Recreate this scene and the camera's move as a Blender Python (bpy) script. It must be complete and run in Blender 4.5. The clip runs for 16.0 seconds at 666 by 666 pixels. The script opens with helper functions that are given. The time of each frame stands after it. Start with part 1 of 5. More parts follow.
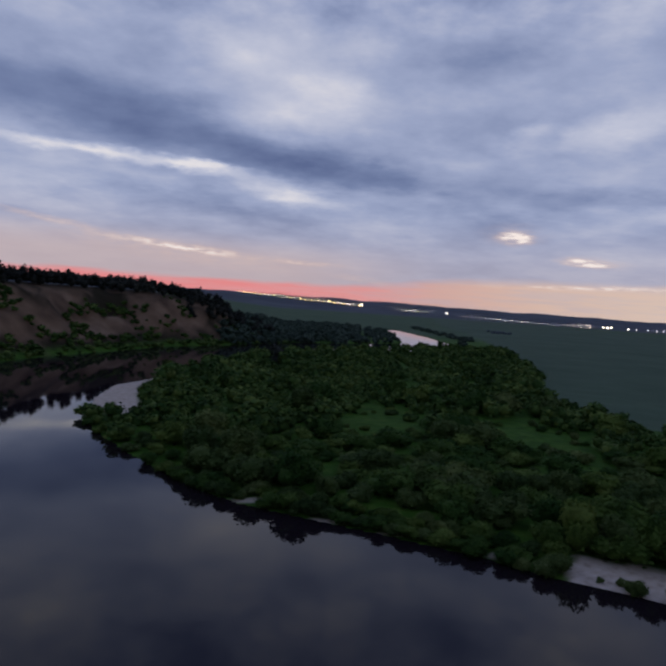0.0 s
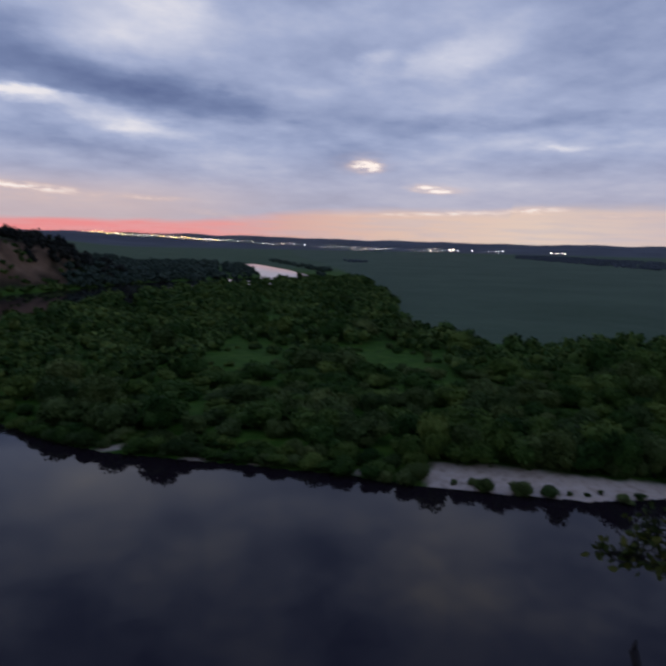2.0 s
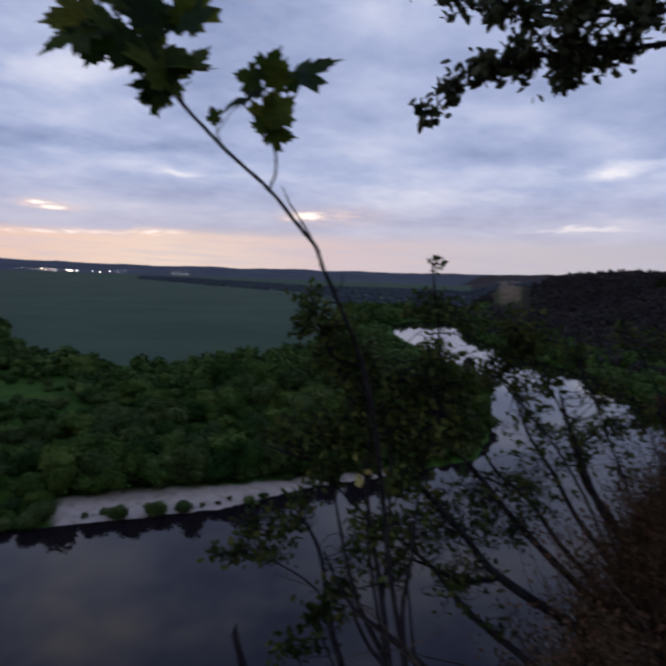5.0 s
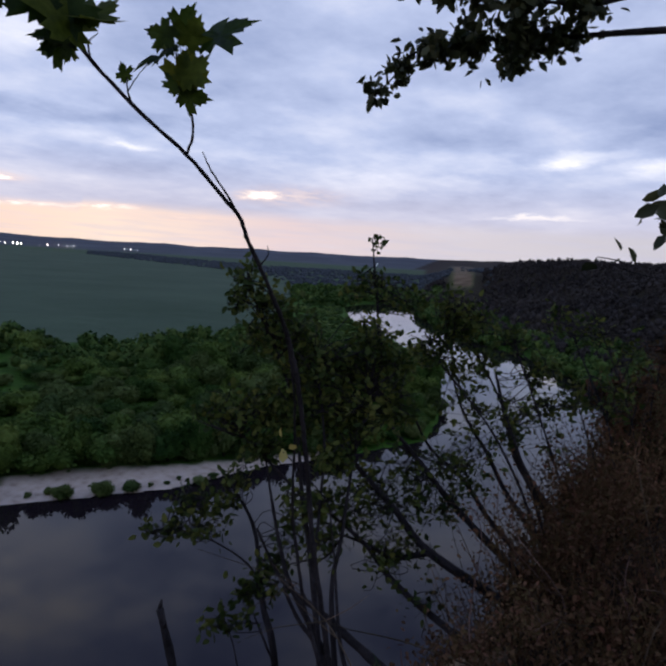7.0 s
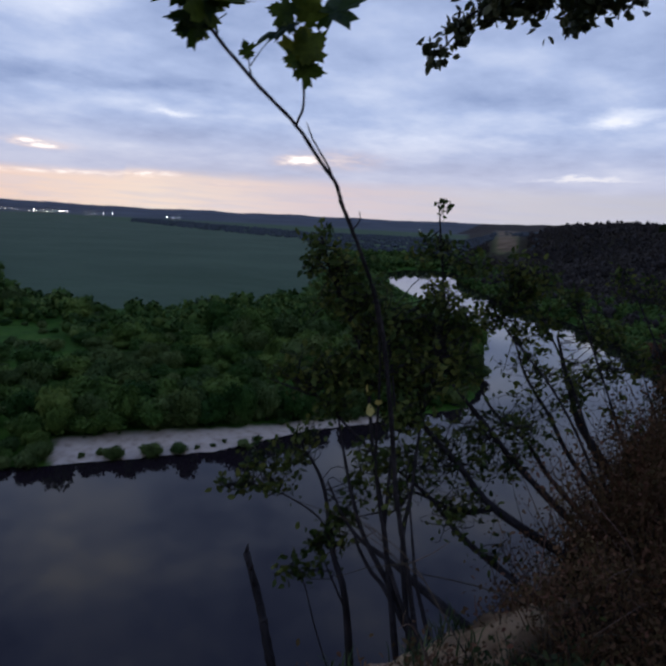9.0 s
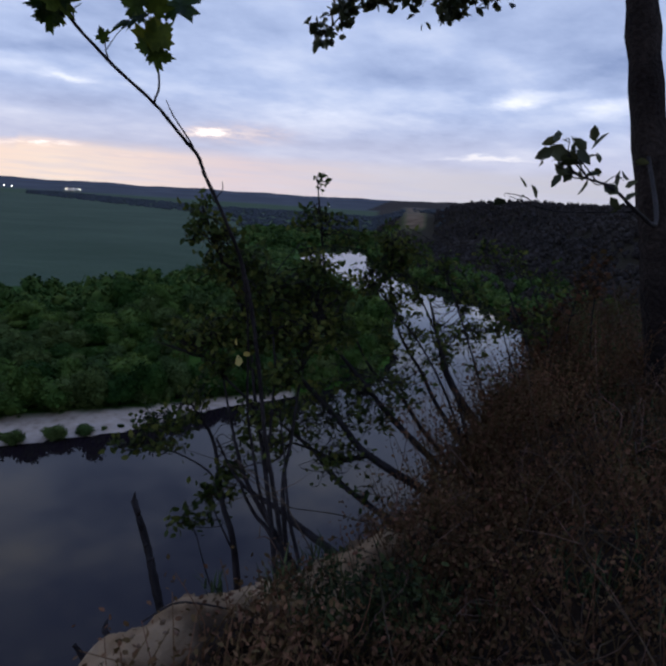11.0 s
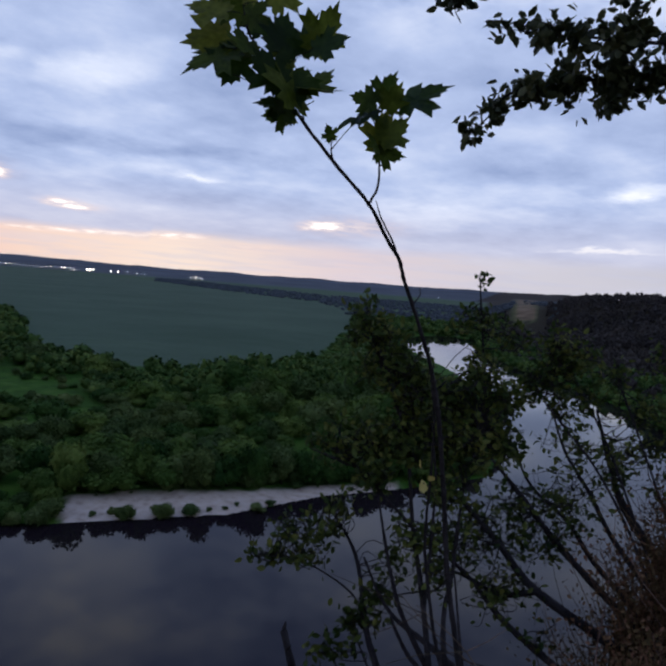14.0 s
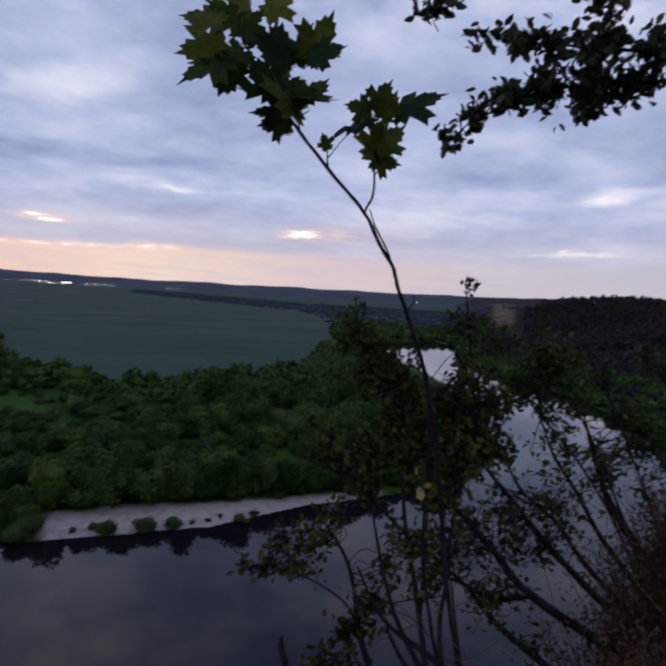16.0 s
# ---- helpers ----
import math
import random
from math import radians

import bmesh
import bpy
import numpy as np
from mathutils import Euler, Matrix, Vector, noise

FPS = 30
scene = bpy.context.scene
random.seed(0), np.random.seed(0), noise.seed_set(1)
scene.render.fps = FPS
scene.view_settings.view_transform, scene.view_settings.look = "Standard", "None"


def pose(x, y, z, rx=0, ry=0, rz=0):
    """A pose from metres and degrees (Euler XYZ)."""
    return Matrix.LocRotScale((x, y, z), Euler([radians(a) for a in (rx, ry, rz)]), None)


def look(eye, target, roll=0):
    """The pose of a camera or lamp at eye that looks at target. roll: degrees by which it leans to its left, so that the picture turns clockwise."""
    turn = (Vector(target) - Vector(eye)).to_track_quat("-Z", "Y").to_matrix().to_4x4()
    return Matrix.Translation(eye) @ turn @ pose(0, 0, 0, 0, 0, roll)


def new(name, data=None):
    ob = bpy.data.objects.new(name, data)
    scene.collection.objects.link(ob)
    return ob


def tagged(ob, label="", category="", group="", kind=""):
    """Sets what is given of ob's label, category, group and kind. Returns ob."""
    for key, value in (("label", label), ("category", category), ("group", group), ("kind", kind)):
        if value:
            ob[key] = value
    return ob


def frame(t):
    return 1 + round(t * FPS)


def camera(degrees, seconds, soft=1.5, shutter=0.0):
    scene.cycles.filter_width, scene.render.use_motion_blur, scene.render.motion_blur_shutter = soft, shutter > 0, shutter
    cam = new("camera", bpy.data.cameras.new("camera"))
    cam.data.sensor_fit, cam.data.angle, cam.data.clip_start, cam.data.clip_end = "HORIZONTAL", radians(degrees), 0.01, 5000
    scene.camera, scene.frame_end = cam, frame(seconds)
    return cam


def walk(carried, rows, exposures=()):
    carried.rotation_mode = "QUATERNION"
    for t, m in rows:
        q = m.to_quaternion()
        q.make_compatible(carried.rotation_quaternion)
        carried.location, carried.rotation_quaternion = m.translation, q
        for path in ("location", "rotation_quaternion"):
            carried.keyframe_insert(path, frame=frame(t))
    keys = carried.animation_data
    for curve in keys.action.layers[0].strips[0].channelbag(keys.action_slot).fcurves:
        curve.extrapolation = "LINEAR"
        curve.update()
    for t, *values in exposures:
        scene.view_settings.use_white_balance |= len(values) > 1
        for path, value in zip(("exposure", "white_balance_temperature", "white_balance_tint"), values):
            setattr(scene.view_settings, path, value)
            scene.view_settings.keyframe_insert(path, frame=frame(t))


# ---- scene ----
cam = camera(55.2, 16.0, soft=2.8, shutter=0.5)

PATH = [
    (0, (0.099, 0.295, 34.839), (0.099, 2.292, 34.748), 3.8),
    (0.5, (0.139, 0.27, 34.851), (0.26, 2.265, 34.768), 3.0),
    (1, (0.179, 0.246, 34.863), (0.437, 2.222, 34.686), 1.5),
    (1.5, (0.22, 0.222, 34.875), (0.54, 2.182, 34.637), 1.0),
    (2, (0.286, 0.192, 34.912), (0.722, 2.124, 34.632), 1.2),
    (2.5, (0.353, 0.142, 34.915), (1.032, 1.989, 34.56), 1.1),
    (3, (0.308, 0.08, 34.92), (1.113, 1.885, 34.61), -0.0),
    (3.5, (0.179, 0.073, 34.939), (1.071, 1.832, 34.606), -1.1),
    (4, (0.131, 0.026, 34.968), (1.239, 1.669, 34.693), 3.0),
    (4.5, (0.182, -0.012, 35.048), (1.448, 1.534, 34.958), 4.6),
    (5, (0.255, -0.085, 35.023), (1.677, 1.309, 34.838), 2.0),
    (5.2, (0.291, -0.116, 35.012), (1.77, 1.217, 34.826), 2.5),
    (7.5, (0.344, -0.149, 34.991), (1.865, 1.126, 34.739), 3.5),
    (8, (0.348, -0.135, 34.974), (1.842, 1.161, 34.68), 2.0),
    (8.5, (0.289, -0.126, 34.983), (1.779, 1.181, 34.711), 2.7),
    (9, (0.125, -0.103, 34.986), (1.548, 1.258, 34.638), 3.1),
    (9.5, (0.032, -0.135, 34.952), (1.492, 1.182, 34.586), 6.3),
    (10, (0.028, -0.306, 34.981), (1.474, 1.049, 34.712), 5.1),
    (10.2, (0.016, -0.484, 35.008), (1.545, 0.763, 34.681), 5.5),
    (12.3, (-0.012, -0.35, 34.899), (1.601, 0.754, 34.476), 3.3),
    (12.5, (-0.082, -0.216, 34.898), (1.501, 0.929, 34.47), 3.6),
    (13, (-0.116, -0.025, 34.919), (1.304, 1.322, 34.502), 4.6),
    (13.5, (0.01, 0.002, 34.961), (1.363, 1.443, 34.658), 5.5),
    (14, (0.022, 0.01, 35.01), (1.415, 1.436, 34.855), 4.5),
    (14.5, (0.0, 0.0, 35.0), (1.338, 1.476, 34.825), 3.8),
    (15, (-0.021, 0.074, 34.984), (1.324, 1.542, 34.801), 3.3),
    (15.5, (0.0, 0.024, 35.003), (1.344, 1.496, 34.833), 3.2),
    (16, (-0.01, 0.054, 35.009), (1.428, 1.439, 34.883), 3.4),
]
walk(cam, [(t, look(eye, target, roll)) for t, eye, target, roll in PATH], exposures=((0, -0.56, 6600, 13), (1.5, -0.44, 6700, 13), (2.5, -0.3, 6500, 11), (3.0, 0.02, 6450, 9), (4.0, 0.05, 6750, 11), (5.0, -0.18, 6700, 13), (5.2, -0.12, 6700, 13), (7.5, 0.1, 6750, 11), (8.5, 0.05, 6500, 10), (9.0, -0.08, 6350, 9), (10.2, 0.0, 6350, 9), (12.5, 0.03, 6400, 10), (13.5, 0.0, 6350, 9), (14.0, 0.02, 6400, 9), (14.5, 0.0, 6550, 11), (15.0, -0.18, 6500, 11), (15.5, -0.18, 6450, 11), (16, -0.15, 6700, 14)))

# ---- world ----
world = bpy.data.worlds.new("dusk_sky")
scene.world = world
world.use_nodes = True
wt = world.node_tree
wt.nodes.clear()


def wnode(kind, **props):
    n = wt.nodes.new(kind)
    for k, v in props.items():
        if k == "operation":
            n.operation = v
        elif k == "vector_type":
            n.vector_type = v
        elif k == "blend_type":
            n.blend_type = v
        elif k == "data_type":
            n.data_type = v
    return n


def put(sock, value):
    if isinstance(value, bpy.types.NodeSocket):
        wt.links.new(value, sock)
    else:
        sock.default_value = value


def wmath(op, a, b=0.0, clamp=False):
    n = wnode("ShaderNodeMath", operation=op)
    n.use_clamp = clamp
    put(n.inputs[0], a)
    put(n.inputs[1], b)
    return n.outputs[0]


def wrange(value, a, b, c=0.0, d=1.0):
    n = wnode("ShaderNodeMapRange")
    n.interpolation_type = "SMOOTHSTEP"
    put(n.inputs["Value"], value)
    n.inputs["From Min"].default_value, n.inputs["From Max"].default_value = a, b
    n.inputs["To Min"].default_value, n.inputs["To Max"].default_value = c, d
    return n.outputs["Result"]


def wmix(fac, a, b):
    n = wnode("ShaderNodeMix", data_type="RGBA")
    put(n.inputs["Factor"], fac)
    put(n.inputs[6], a)
    put(n.inputs[7], b)
    return n.outputs[2]


def wramp(fac, stops):
    n = wnode("ShaderNodeValToRGB")
    el = n.color_ramp.elements
    while len(el) < len(stops):
        el.new(0.5)
    for e, (p, c) in zip(el, stops):
        e.position, e.color = p, (*c, 1)
    put(n.inputs[0], fac)
    return n.outputs[0]


def wnoise(vec, scale, detail, rough=0.55):
    n = wnode("ShaderNodeTexNoise")
    put(n.inputs["Vector"], vec)
    n.inputs["Scale"].default_value, n.inputs["Detail"].default_value = scale, detail
    n.inputs["Roughness"].default_value = rough
    return n


coord = wnode("ShaderNodeTexCoord").outputs["Generated"]
sep = wnode("ShaderNodeSeparateXYZ")
put(sep.inputs[0], coord)
DX, DY, DZ = sep.outputs
azim = wmath("MULTIPLY", wmath("ARCTAN2", DX, DY), 57.29578)
elev = wmath("MULTIPLY", wmath("ARCSINE", DZ), 57.29578)
deck = wmath("ADD", wmath("MAXIMUM", DZ, 0.0), 0.16)
flat = wnode("ShaderNodeCombineXYZ")
put(flat.inputs[0], wmath("DIVIDE", DX, deck))
put(flat.inputs[1], wmath("DIVIDE", DY, deck))
DECK = flat.outputs[0]
ang = wnode("ShaderNodeCombineXYZ")
put(ang.inputs[0], azim)
put(ang.inputs[1], elev)
# ragged edges: the angles are shaken by fine noise before a cloud is cut out of them
shake = wnode("ShaderNodeVectorMath", operation="SUBTRACT")
put(shake.inputs[0], wnoise(DECK, 3.4, 5, 0.6).outputs["Color"])
shake.inputs[1].default_value = (0.5, 0.5, 0.5)
shaken = wnode("ShaderNodeVectorMath", operation="MULTIPLY_ADD")
put(shaken.inputs[0], shake.outputs[0])
shaken.inputs[1].default_value = (7.0, 2.2, 0)
put(shaken.inputs[2], ang.outputs[0])
ANG = shaken.outputs[0]
fine = wnode("ShaderNodeVectorMath", operation="MULTIPLY_ADD")
put(fine.inputs[0], shake.outputs[0])
fine.inputs[1].default_value = (2.2, 0.55, 0)
put(fine.inputs[2], ang.outputs[0])
ANG_FINE = fine.outputs[0]


def cloud(total, az, el, w, h, tilt, gain, vec=None, hard=0.0):
    """Adds one long cloud or gap: where its middle stands, its half width and height in degrees, its tilt and its strength."""
    m = wnode("ShaderNodeMapping")
    m.vector_type = "TEXTURE"
    put(m.inputs["Vector"], vec or ANG)
    m.inputs["Location"].default_value = (az, el, 0)
    m.inputs["Rotation"].default_value = (0, 0, radians(tilt))
    m.inputs["Scale"].default_value = (w, h, 1)
    ln = wnode("ShaderNodeVectorMath", operation="LENGTH")
    put(ln.inputs[0], m.outputs[0])
    return wmath("ADD", total, wrange(ln.outputs["Value"], hard, 1.5, gain, 0.0))


big = wnoise(DECK, 0.85, 6, 0.5).outputs["Fac"]
mid = wnoise(DECK, 2.2, 5, 0.55).outputs["Fac"]
tone = wmath("ADD", wmath("MULTIPLY", wmath("SUBTRACT", big, 0.5), 0.85), wmath("MULTIPLY", wmath("SUBTRACT", mid, 0.5), 0.5))
wisp = wnoise(DECK, 5.5, 6, 0.62).outputs["Fac"]
tone = wmath("ADD", tone, wmath("MULTIPLY", wmath("SUBTRACT", wisp, 0.5), 0.26))
rolls = wnoise(DECK, 2.6, 5, 0.6).outputs["Fac"]
tone = wmath("ADD", tone, wmath("MULTIPLY", wmath("SUBTRACT", rolls, 0.5), wrange(elev, 17.0, 30.0, 0.0, 2.1)))
tone = wmath("ADD", tone, 0.56)
# dark undersides
for c in ((-20, 14.4, 15, 2.4, -6, -0.36), (-3, 11.7, 10, 1.4, -8, -0.34), (3.5, 11.4, 7, 1.5, 0, -0.16), (22, 10, 7, 0.9, -2, -0.2),
          (33, 9.8, 7, 1.0, 0, -0.16), (9, 8.2, 8, 1.2, -4, -0.12), (57, 10.5, 9, 1.6, 2, -0.12), (75, 12.2, 7, 1.6, 0, -0.14)):
    tone = cloud(tone, *c)
for c in ((28, 6.4, 7, 1.0, 0, -0.12), (-15, 8.2, 11, 1.2, -5, -0.16), (10, 21, 9, 2.0, 8, -0.16), (38, 13, 8, 1.4, 4, -0.1)):
    tone = cloud(tone, *c)
# bright rolls
for c in ((-20, 11.3, 9, 0.5, -2, 0.42), (-12, 10.8, 3.5, 0.55, -4, 0.42), (-4, 9.3, 5, 0.8, -10, 0.32), (-9, 20, 6, 4, 0, 0.24),
          (-1, 18.4, 4, 1.8, -10, 0.3), (-4.4, 15.8, 5, 1.7, 0, 0.2), (21, 14.8, 6, 1.3, 10, 0.18), (25, 16.2, 6, 1.6, 15, 0.2)):
    tone = cloud(tone, *c)
for c in ((16, 15.3, 2.4, 0.7, 10, 0.25), (32, 8.1, 2.2, 0.3, 0, 0.25), (53, 6.4, 8, 1.0, 2, 0.2), (63, 6.5, 5, 0.8, -6, 0.14),
          (66, 4.25, 4, 0.28, 2, 0.4), (70, 9.3, 3.6, 0.6, 6, 0.24), (76.5, 8.7, 4, 0.8, 5, 0.32), (68, 8.7, 2.2, 0.4, 0, 0.2)):
    tone = cloud(tone, *c)
sky = wramp(tone, ((0.0, (0.13, 0.185, 0.38)), (0.3, (0.26, 0.34, 0.58)), (0.55, (0.47, 0.56, 0.82)), (0.8, (0.74, 0.80, 0.99)), (1.0, (1.1, 1.09, 1.13))))
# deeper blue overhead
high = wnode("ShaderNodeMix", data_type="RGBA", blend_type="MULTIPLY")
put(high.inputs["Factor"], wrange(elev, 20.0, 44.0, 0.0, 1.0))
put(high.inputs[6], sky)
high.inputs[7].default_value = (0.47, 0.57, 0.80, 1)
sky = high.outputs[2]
# pale air low down
sky = wmix(wrange(elev, 9.0, 2.5, 0.0, 0.55), sky, (0.68, 0.62, 0.70, 1))
sky = wmix(wmath("MULTIPLY", wrange(azim, 12.0, -6.0, 0.0, 0.6), wmath("MULTIPLY", wrange(azim, -95.0, -60.0), wrange(elev, 6.0, 3.0))), sky, (0.80, 0.62, 0.60, 1))
# the afterglow along the horizon, red to the west, pale to the north
glow = wramp(wmath("DIVIDE", wmath("ADD", azim, 40.0), 130.0, True),
             ((0.077, (1.15, 0.33, 0.33)), (0.27, (1.15, 0.36, 0.36)), (0.33, (1.05, 0.44, 0.42)), (0.377, (0.93, 0.57, 0.49)), (0.446, (0.97, 0.70, 0.57)), (0.54, (1.0, 0.80, 0.67)),
              (0.654, (0.78, 0.64, 0.66)), (0.77, (0.66, 0.62, 0.68)), (1.0, (0.50, 0.52, 0.62))))
glow_top = wmath("ADD", elev, wmath("MULTIPLY", wmath("SUBTRACT", mid, 0.5), 0.7))
ahead = wrange(wmath("ABSOLUTE", wmath("SUBTRACT", azim, 25.0)), 150.0, 60.0)
reach = wmath("ADD", wrange(azim, -2, 14, 1.5, 2.75), wrange(azim, 27.6, 28.2, 0.0, 0.4))
strand = wnode("ShaderNodeVectorMath", operation="MULTIPLY")
put(strand.inputs[0], ang.outputs[0])
strand.inputs[1].default_value = (0.13, 1.9, 1)
bars = wrange(wnoise(strand.outputs[0], 1.0, 5, 0.6).outputs["Fac"], 0.36, 0.58, 0.66, 0.92)
sky = wmix(wmath("MULTIPLY", ahead, wmath("MULTIPLY", bars, wrange(wmath("DIVIDE", glow_top, reach), 1.22, 0.82))), sky, glow)
# gaps that the low sun lights from behind
warm = wmath("MULTIPLY", 0.0, elev)
for c in ((15.3, 6.6, 1.3, 0.5, -3, 1.25), (15.2, 6.9, 2.4, 0.9, 0, 0.25), (21.0, 4.75, 2.0, 0.36, -5, 1.15), (22, 4.8, 2.6, 0.5, -4, 0.3),
          (42.6, 5.0, 2.2, 0.45, 4, 0.85), (45.5, 5.1, 5.0, 0.9, 2, 0.38), (30.2, 3.1, 3.0, 0.28, 1, 0.7), (20.5, 2.65, 9, 0.24, 1.2, 0.6)):
    warm = cloud(warm, *c, vec=ANG_FINE, hard=0.0)
for c in ((-13.7, 4.05, 7, 0.3, -4, 0.6), (-14, 3.7, 10, 0.9, -4, 0.28), (-3, 3.5, 3.5, 0.22, -2, 0.5), (-24, 5.3, 5, 0.28, -8, 0.4), (2.6, 2.3, 3, 0.3, -5, 0.25), (37, 2.6, 4, 0.4, 0, 0.3), (27, 2.4, 9, 0.7, 0, 0.25)):
    warm = cloud(warm, *c, vec=ANG_FINE, hard=0.0)
# the gaps are torn into flecks
torn = wnode("ShaderNodeVectorMath", operation="MULTIPLY")
put(torn.inputs[0], ang.outputs[0])
torn.inputs[1].default_value = (0.55, 2.6, 1)
flecks = wnoise(torn.outputs[0], 1.0, 6, 0.62).outputs["Fac"]
warm = wmath("MULTIPLY", warm, wrange(flecks, 0.32, 0.62, 0.3, 1.15))
sky = wmix(wmath("ADD", warm, 0.0, True), sky, wramp(warm, ((0.25, (1.0, 0.74, 0.64)), (0.55, (1.15, 0.93, 0.82)), (0.85, (1.35, 1.22, 1.14)))))
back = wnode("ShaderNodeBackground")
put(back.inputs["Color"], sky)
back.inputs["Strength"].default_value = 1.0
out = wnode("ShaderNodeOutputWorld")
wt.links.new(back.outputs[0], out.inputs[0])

# ---- materials ----
MATS = {}


def material(name, colours, rough=0.9, scales=(1.0, 8.0), bump=0.0, spec=0.2, vary=0.0, island=False, metal=0.0, translucent=0.0):
    """A surface whose colour runs through the colours with noise at two scales; vary: how much each piece differs."""
    m = bpy.data.materials.new(name)
    m.use_nodes = True
    nt = m.node_tree
    b = nt.nodes["Principled BSDF"]
    b.inputs["Roughness"].default_value = rough
    b.inputs["Specular IOR Level"].default_value = spec
    b.inputs["Metallic"].default_value = metal
    tc = nt.nodes.new("ShaderNodeNewGeometry")
    n1, n2 = nt.nodes.new("ShaderNodeTexNoise"), nt.nodes.new("ShaderNodeTexNoise")
    for n, s in ((n1, scales[0]), (n2, scales[1])):
        n.inputs["Scale"].default_value, n.inputs["Detail"].default_value = s, 5
        nt.links.new(tc.outputs["Position"], n.inputs["Vector"])
    add = nt.nodes.new("ShaderNodeMath")
    add.operation = "MULTIPLY_ADD"
    nt.links.new(n2.outputs["Fac"], add.inputs[0])
    add.inputs[1].default_value = 0.6
    nt.links.new(n1.outputs["Fac"], add.inputs[2])
    sub = nt.nodes.new("ShaderNodeMath")
    sub.operation = "SUBTRACT"
    nt.links.new(add.outputs[0], sub.inputs[0])
    sub.inputs[1].default_value = 0.3
    ramp = nt.nodes.new("ShaderNodeValToRGB")
    el = ramp.color_ramp.elements
    while len(el) < len(colours):
        el.new(0.5)
    for k, (e, c) in enumerate(zip(el, colours)):
        e.position, e.color = 0.3 + 0.4 * k / max(1, len(colours) - 1), (*c, 1)
    nt.links.new(sub.outputs[0], ramp.inputs[0])
    col = ramp.outputs[0]
    if vary:
        hsv = nt.nodes.new("ShaderNodeHueSaturation")
        if island:
            rnd = tc.outputs["Random Per Island"]
        else:
            rnd = nt.nodes.new("ShaderNodeObjectInfo").outputs["Random"]
        mr = nt.nodes.new("ShaderNodeMapRange")
        nt.links.new(rnd, mr.inputs["Value"])
        mr.inputs["To Min"].default_value, mr.inputs["To Max"].default_value = 1 - vary, 1 + vary
        nt.links.new(mr.outputs[0], hsv.inputs["Value"])
        hr = nt.nodes.new("ShaderNodeMapRange")
        nt.links.new(rnd, hr.inputs["Value"])
        hr.inputs["To Min"].default_value, hr.inputs["To Max"].default_value = 0.5 + vary * 0.07, 0.5 - vary * 0.07
        nt.links.new(hr.outputs[0], hsv.inputs["Hue"])
        nt.links.new(col, hsv.inputs["Color"])
        col = hsv.outputs[0]
    nt.links.new(col, b.inputs["Base Color"])
    if bump:
        bp = nt.nodes.new("ShaderNodeBump")
        bp.inputs["Strength"].default_value, bp.inputs["Distance"].default_value = bump, 0.05
        nt.links.new(n2.outputs["Fac"], bp.inputs["Height"])
        nt.links.new(bp.outputs[0], b.inputs["Normal"])
    if translucent:
        tr = nt.nodes.new("ShaderNodeBsdfTranslucent")
        nt.links.new(col, tr.inputs["Color"])
        mx = nt.nodes.new("ShaderNodeMixShader")
        mx.inputs[0].default_value = translucent
        nt.links.new(b.outputs[0], mx.inputs[1])
        nt.links.new(tr.outputs[0], mx.inputs[2])
        nt.links.new(mx.outputs[0], nt.nodes["Material Output"].inputs[0])
    MATS[name] = m
    return m


def lamp_material(name, colour, strength):
    m = bpy.data.materials.new(name)
    m.use_nodes = True
    b = m.node_tree.nodes["Principled BSDF"]
    b.inputs["Base Color"].default_value = (*colour, 1)
    b.inputs["Emission Color"].default_value = (*colour, 1)
    b.inputs["Emission Strength"].default_value = strength
    return m


willow = material("willow_leaves", ((0.025, 0.051, 0.0095), (0.055, 0.101, 0.019), (0.094, 0.142, 0.032)), 0.8, (0.25, 2.5), vary=0.4, translucent=0.15, spec=0.06)
willow_grey = material("grey_willow_leaves", ((0.032, 0.054, 0.0135), (0.064, 0.098, 0.026), (0.104, 0.14, 0.045)), 0.8, (0.25, 2.5), vary=0.3, translucent=0.15, spec=0.06)
copse = material("copse_leaves", ((0.0215, 0.044, 0.0095), (0.049, 0.089, 0.019), (0.088, 0.130, 0.032)), 0.85, (0.05, 0.6), vary=0.4, island=True, spec=0.06)
# distant haze is mixed into these two woodland colours as blue-grey
far_wood_hazed = material("far_woodland_hazed", ((0.046, 0.056, 0.064), (0.056, 0.066, 0.075), (0.066, 0.077, 0.086)), 0.95, (0.01, 0.1), vary=0.08, island=True)
ridge_wood_hazed = material("ridge_woodland_hazed", ((0.062, 0.070, 0.084), (0.07, 0.079, 0.094), (0.08, 0.088, 0.104)), 0.95, (0.004, 0.04), vary=0.06, island=True)
hill_wood = material("hill_woodland", ((0.029, 0.0245, 0.0225), (0.039, 0.0325, 0.029), (0.053, 0.044, 0.037)), 0.95, (0.02, 0.2), vary=0.1, island=True)
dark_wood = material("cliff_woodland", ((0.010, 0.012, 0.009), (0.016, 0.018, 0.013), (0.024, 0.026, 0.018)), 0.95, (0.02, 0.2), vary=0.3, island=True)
bark = material("shrub_bark", ((0.008, 0.006, 0.006), (0.015, 0.012, 0.012), (0.030, 0.025, 0.025)), 0.85, (6.0, 60.0), bump=0.4)
trunk_bark = material("tree_bark", ((0.012, 0.008, 0.007), (0.022, 0.016, 0.013), (0.04, 0.03, 0.025)), 0.95, (3.0, 25.0), bump=0.9)
dead_wood = material("dead_wood", ((0.010, 0.008, 0.008), (0.018, 0.015, 0.015), (0.036, 0.03, 0.03)), 0.9, (4.0, 40.0), bump=0.5)
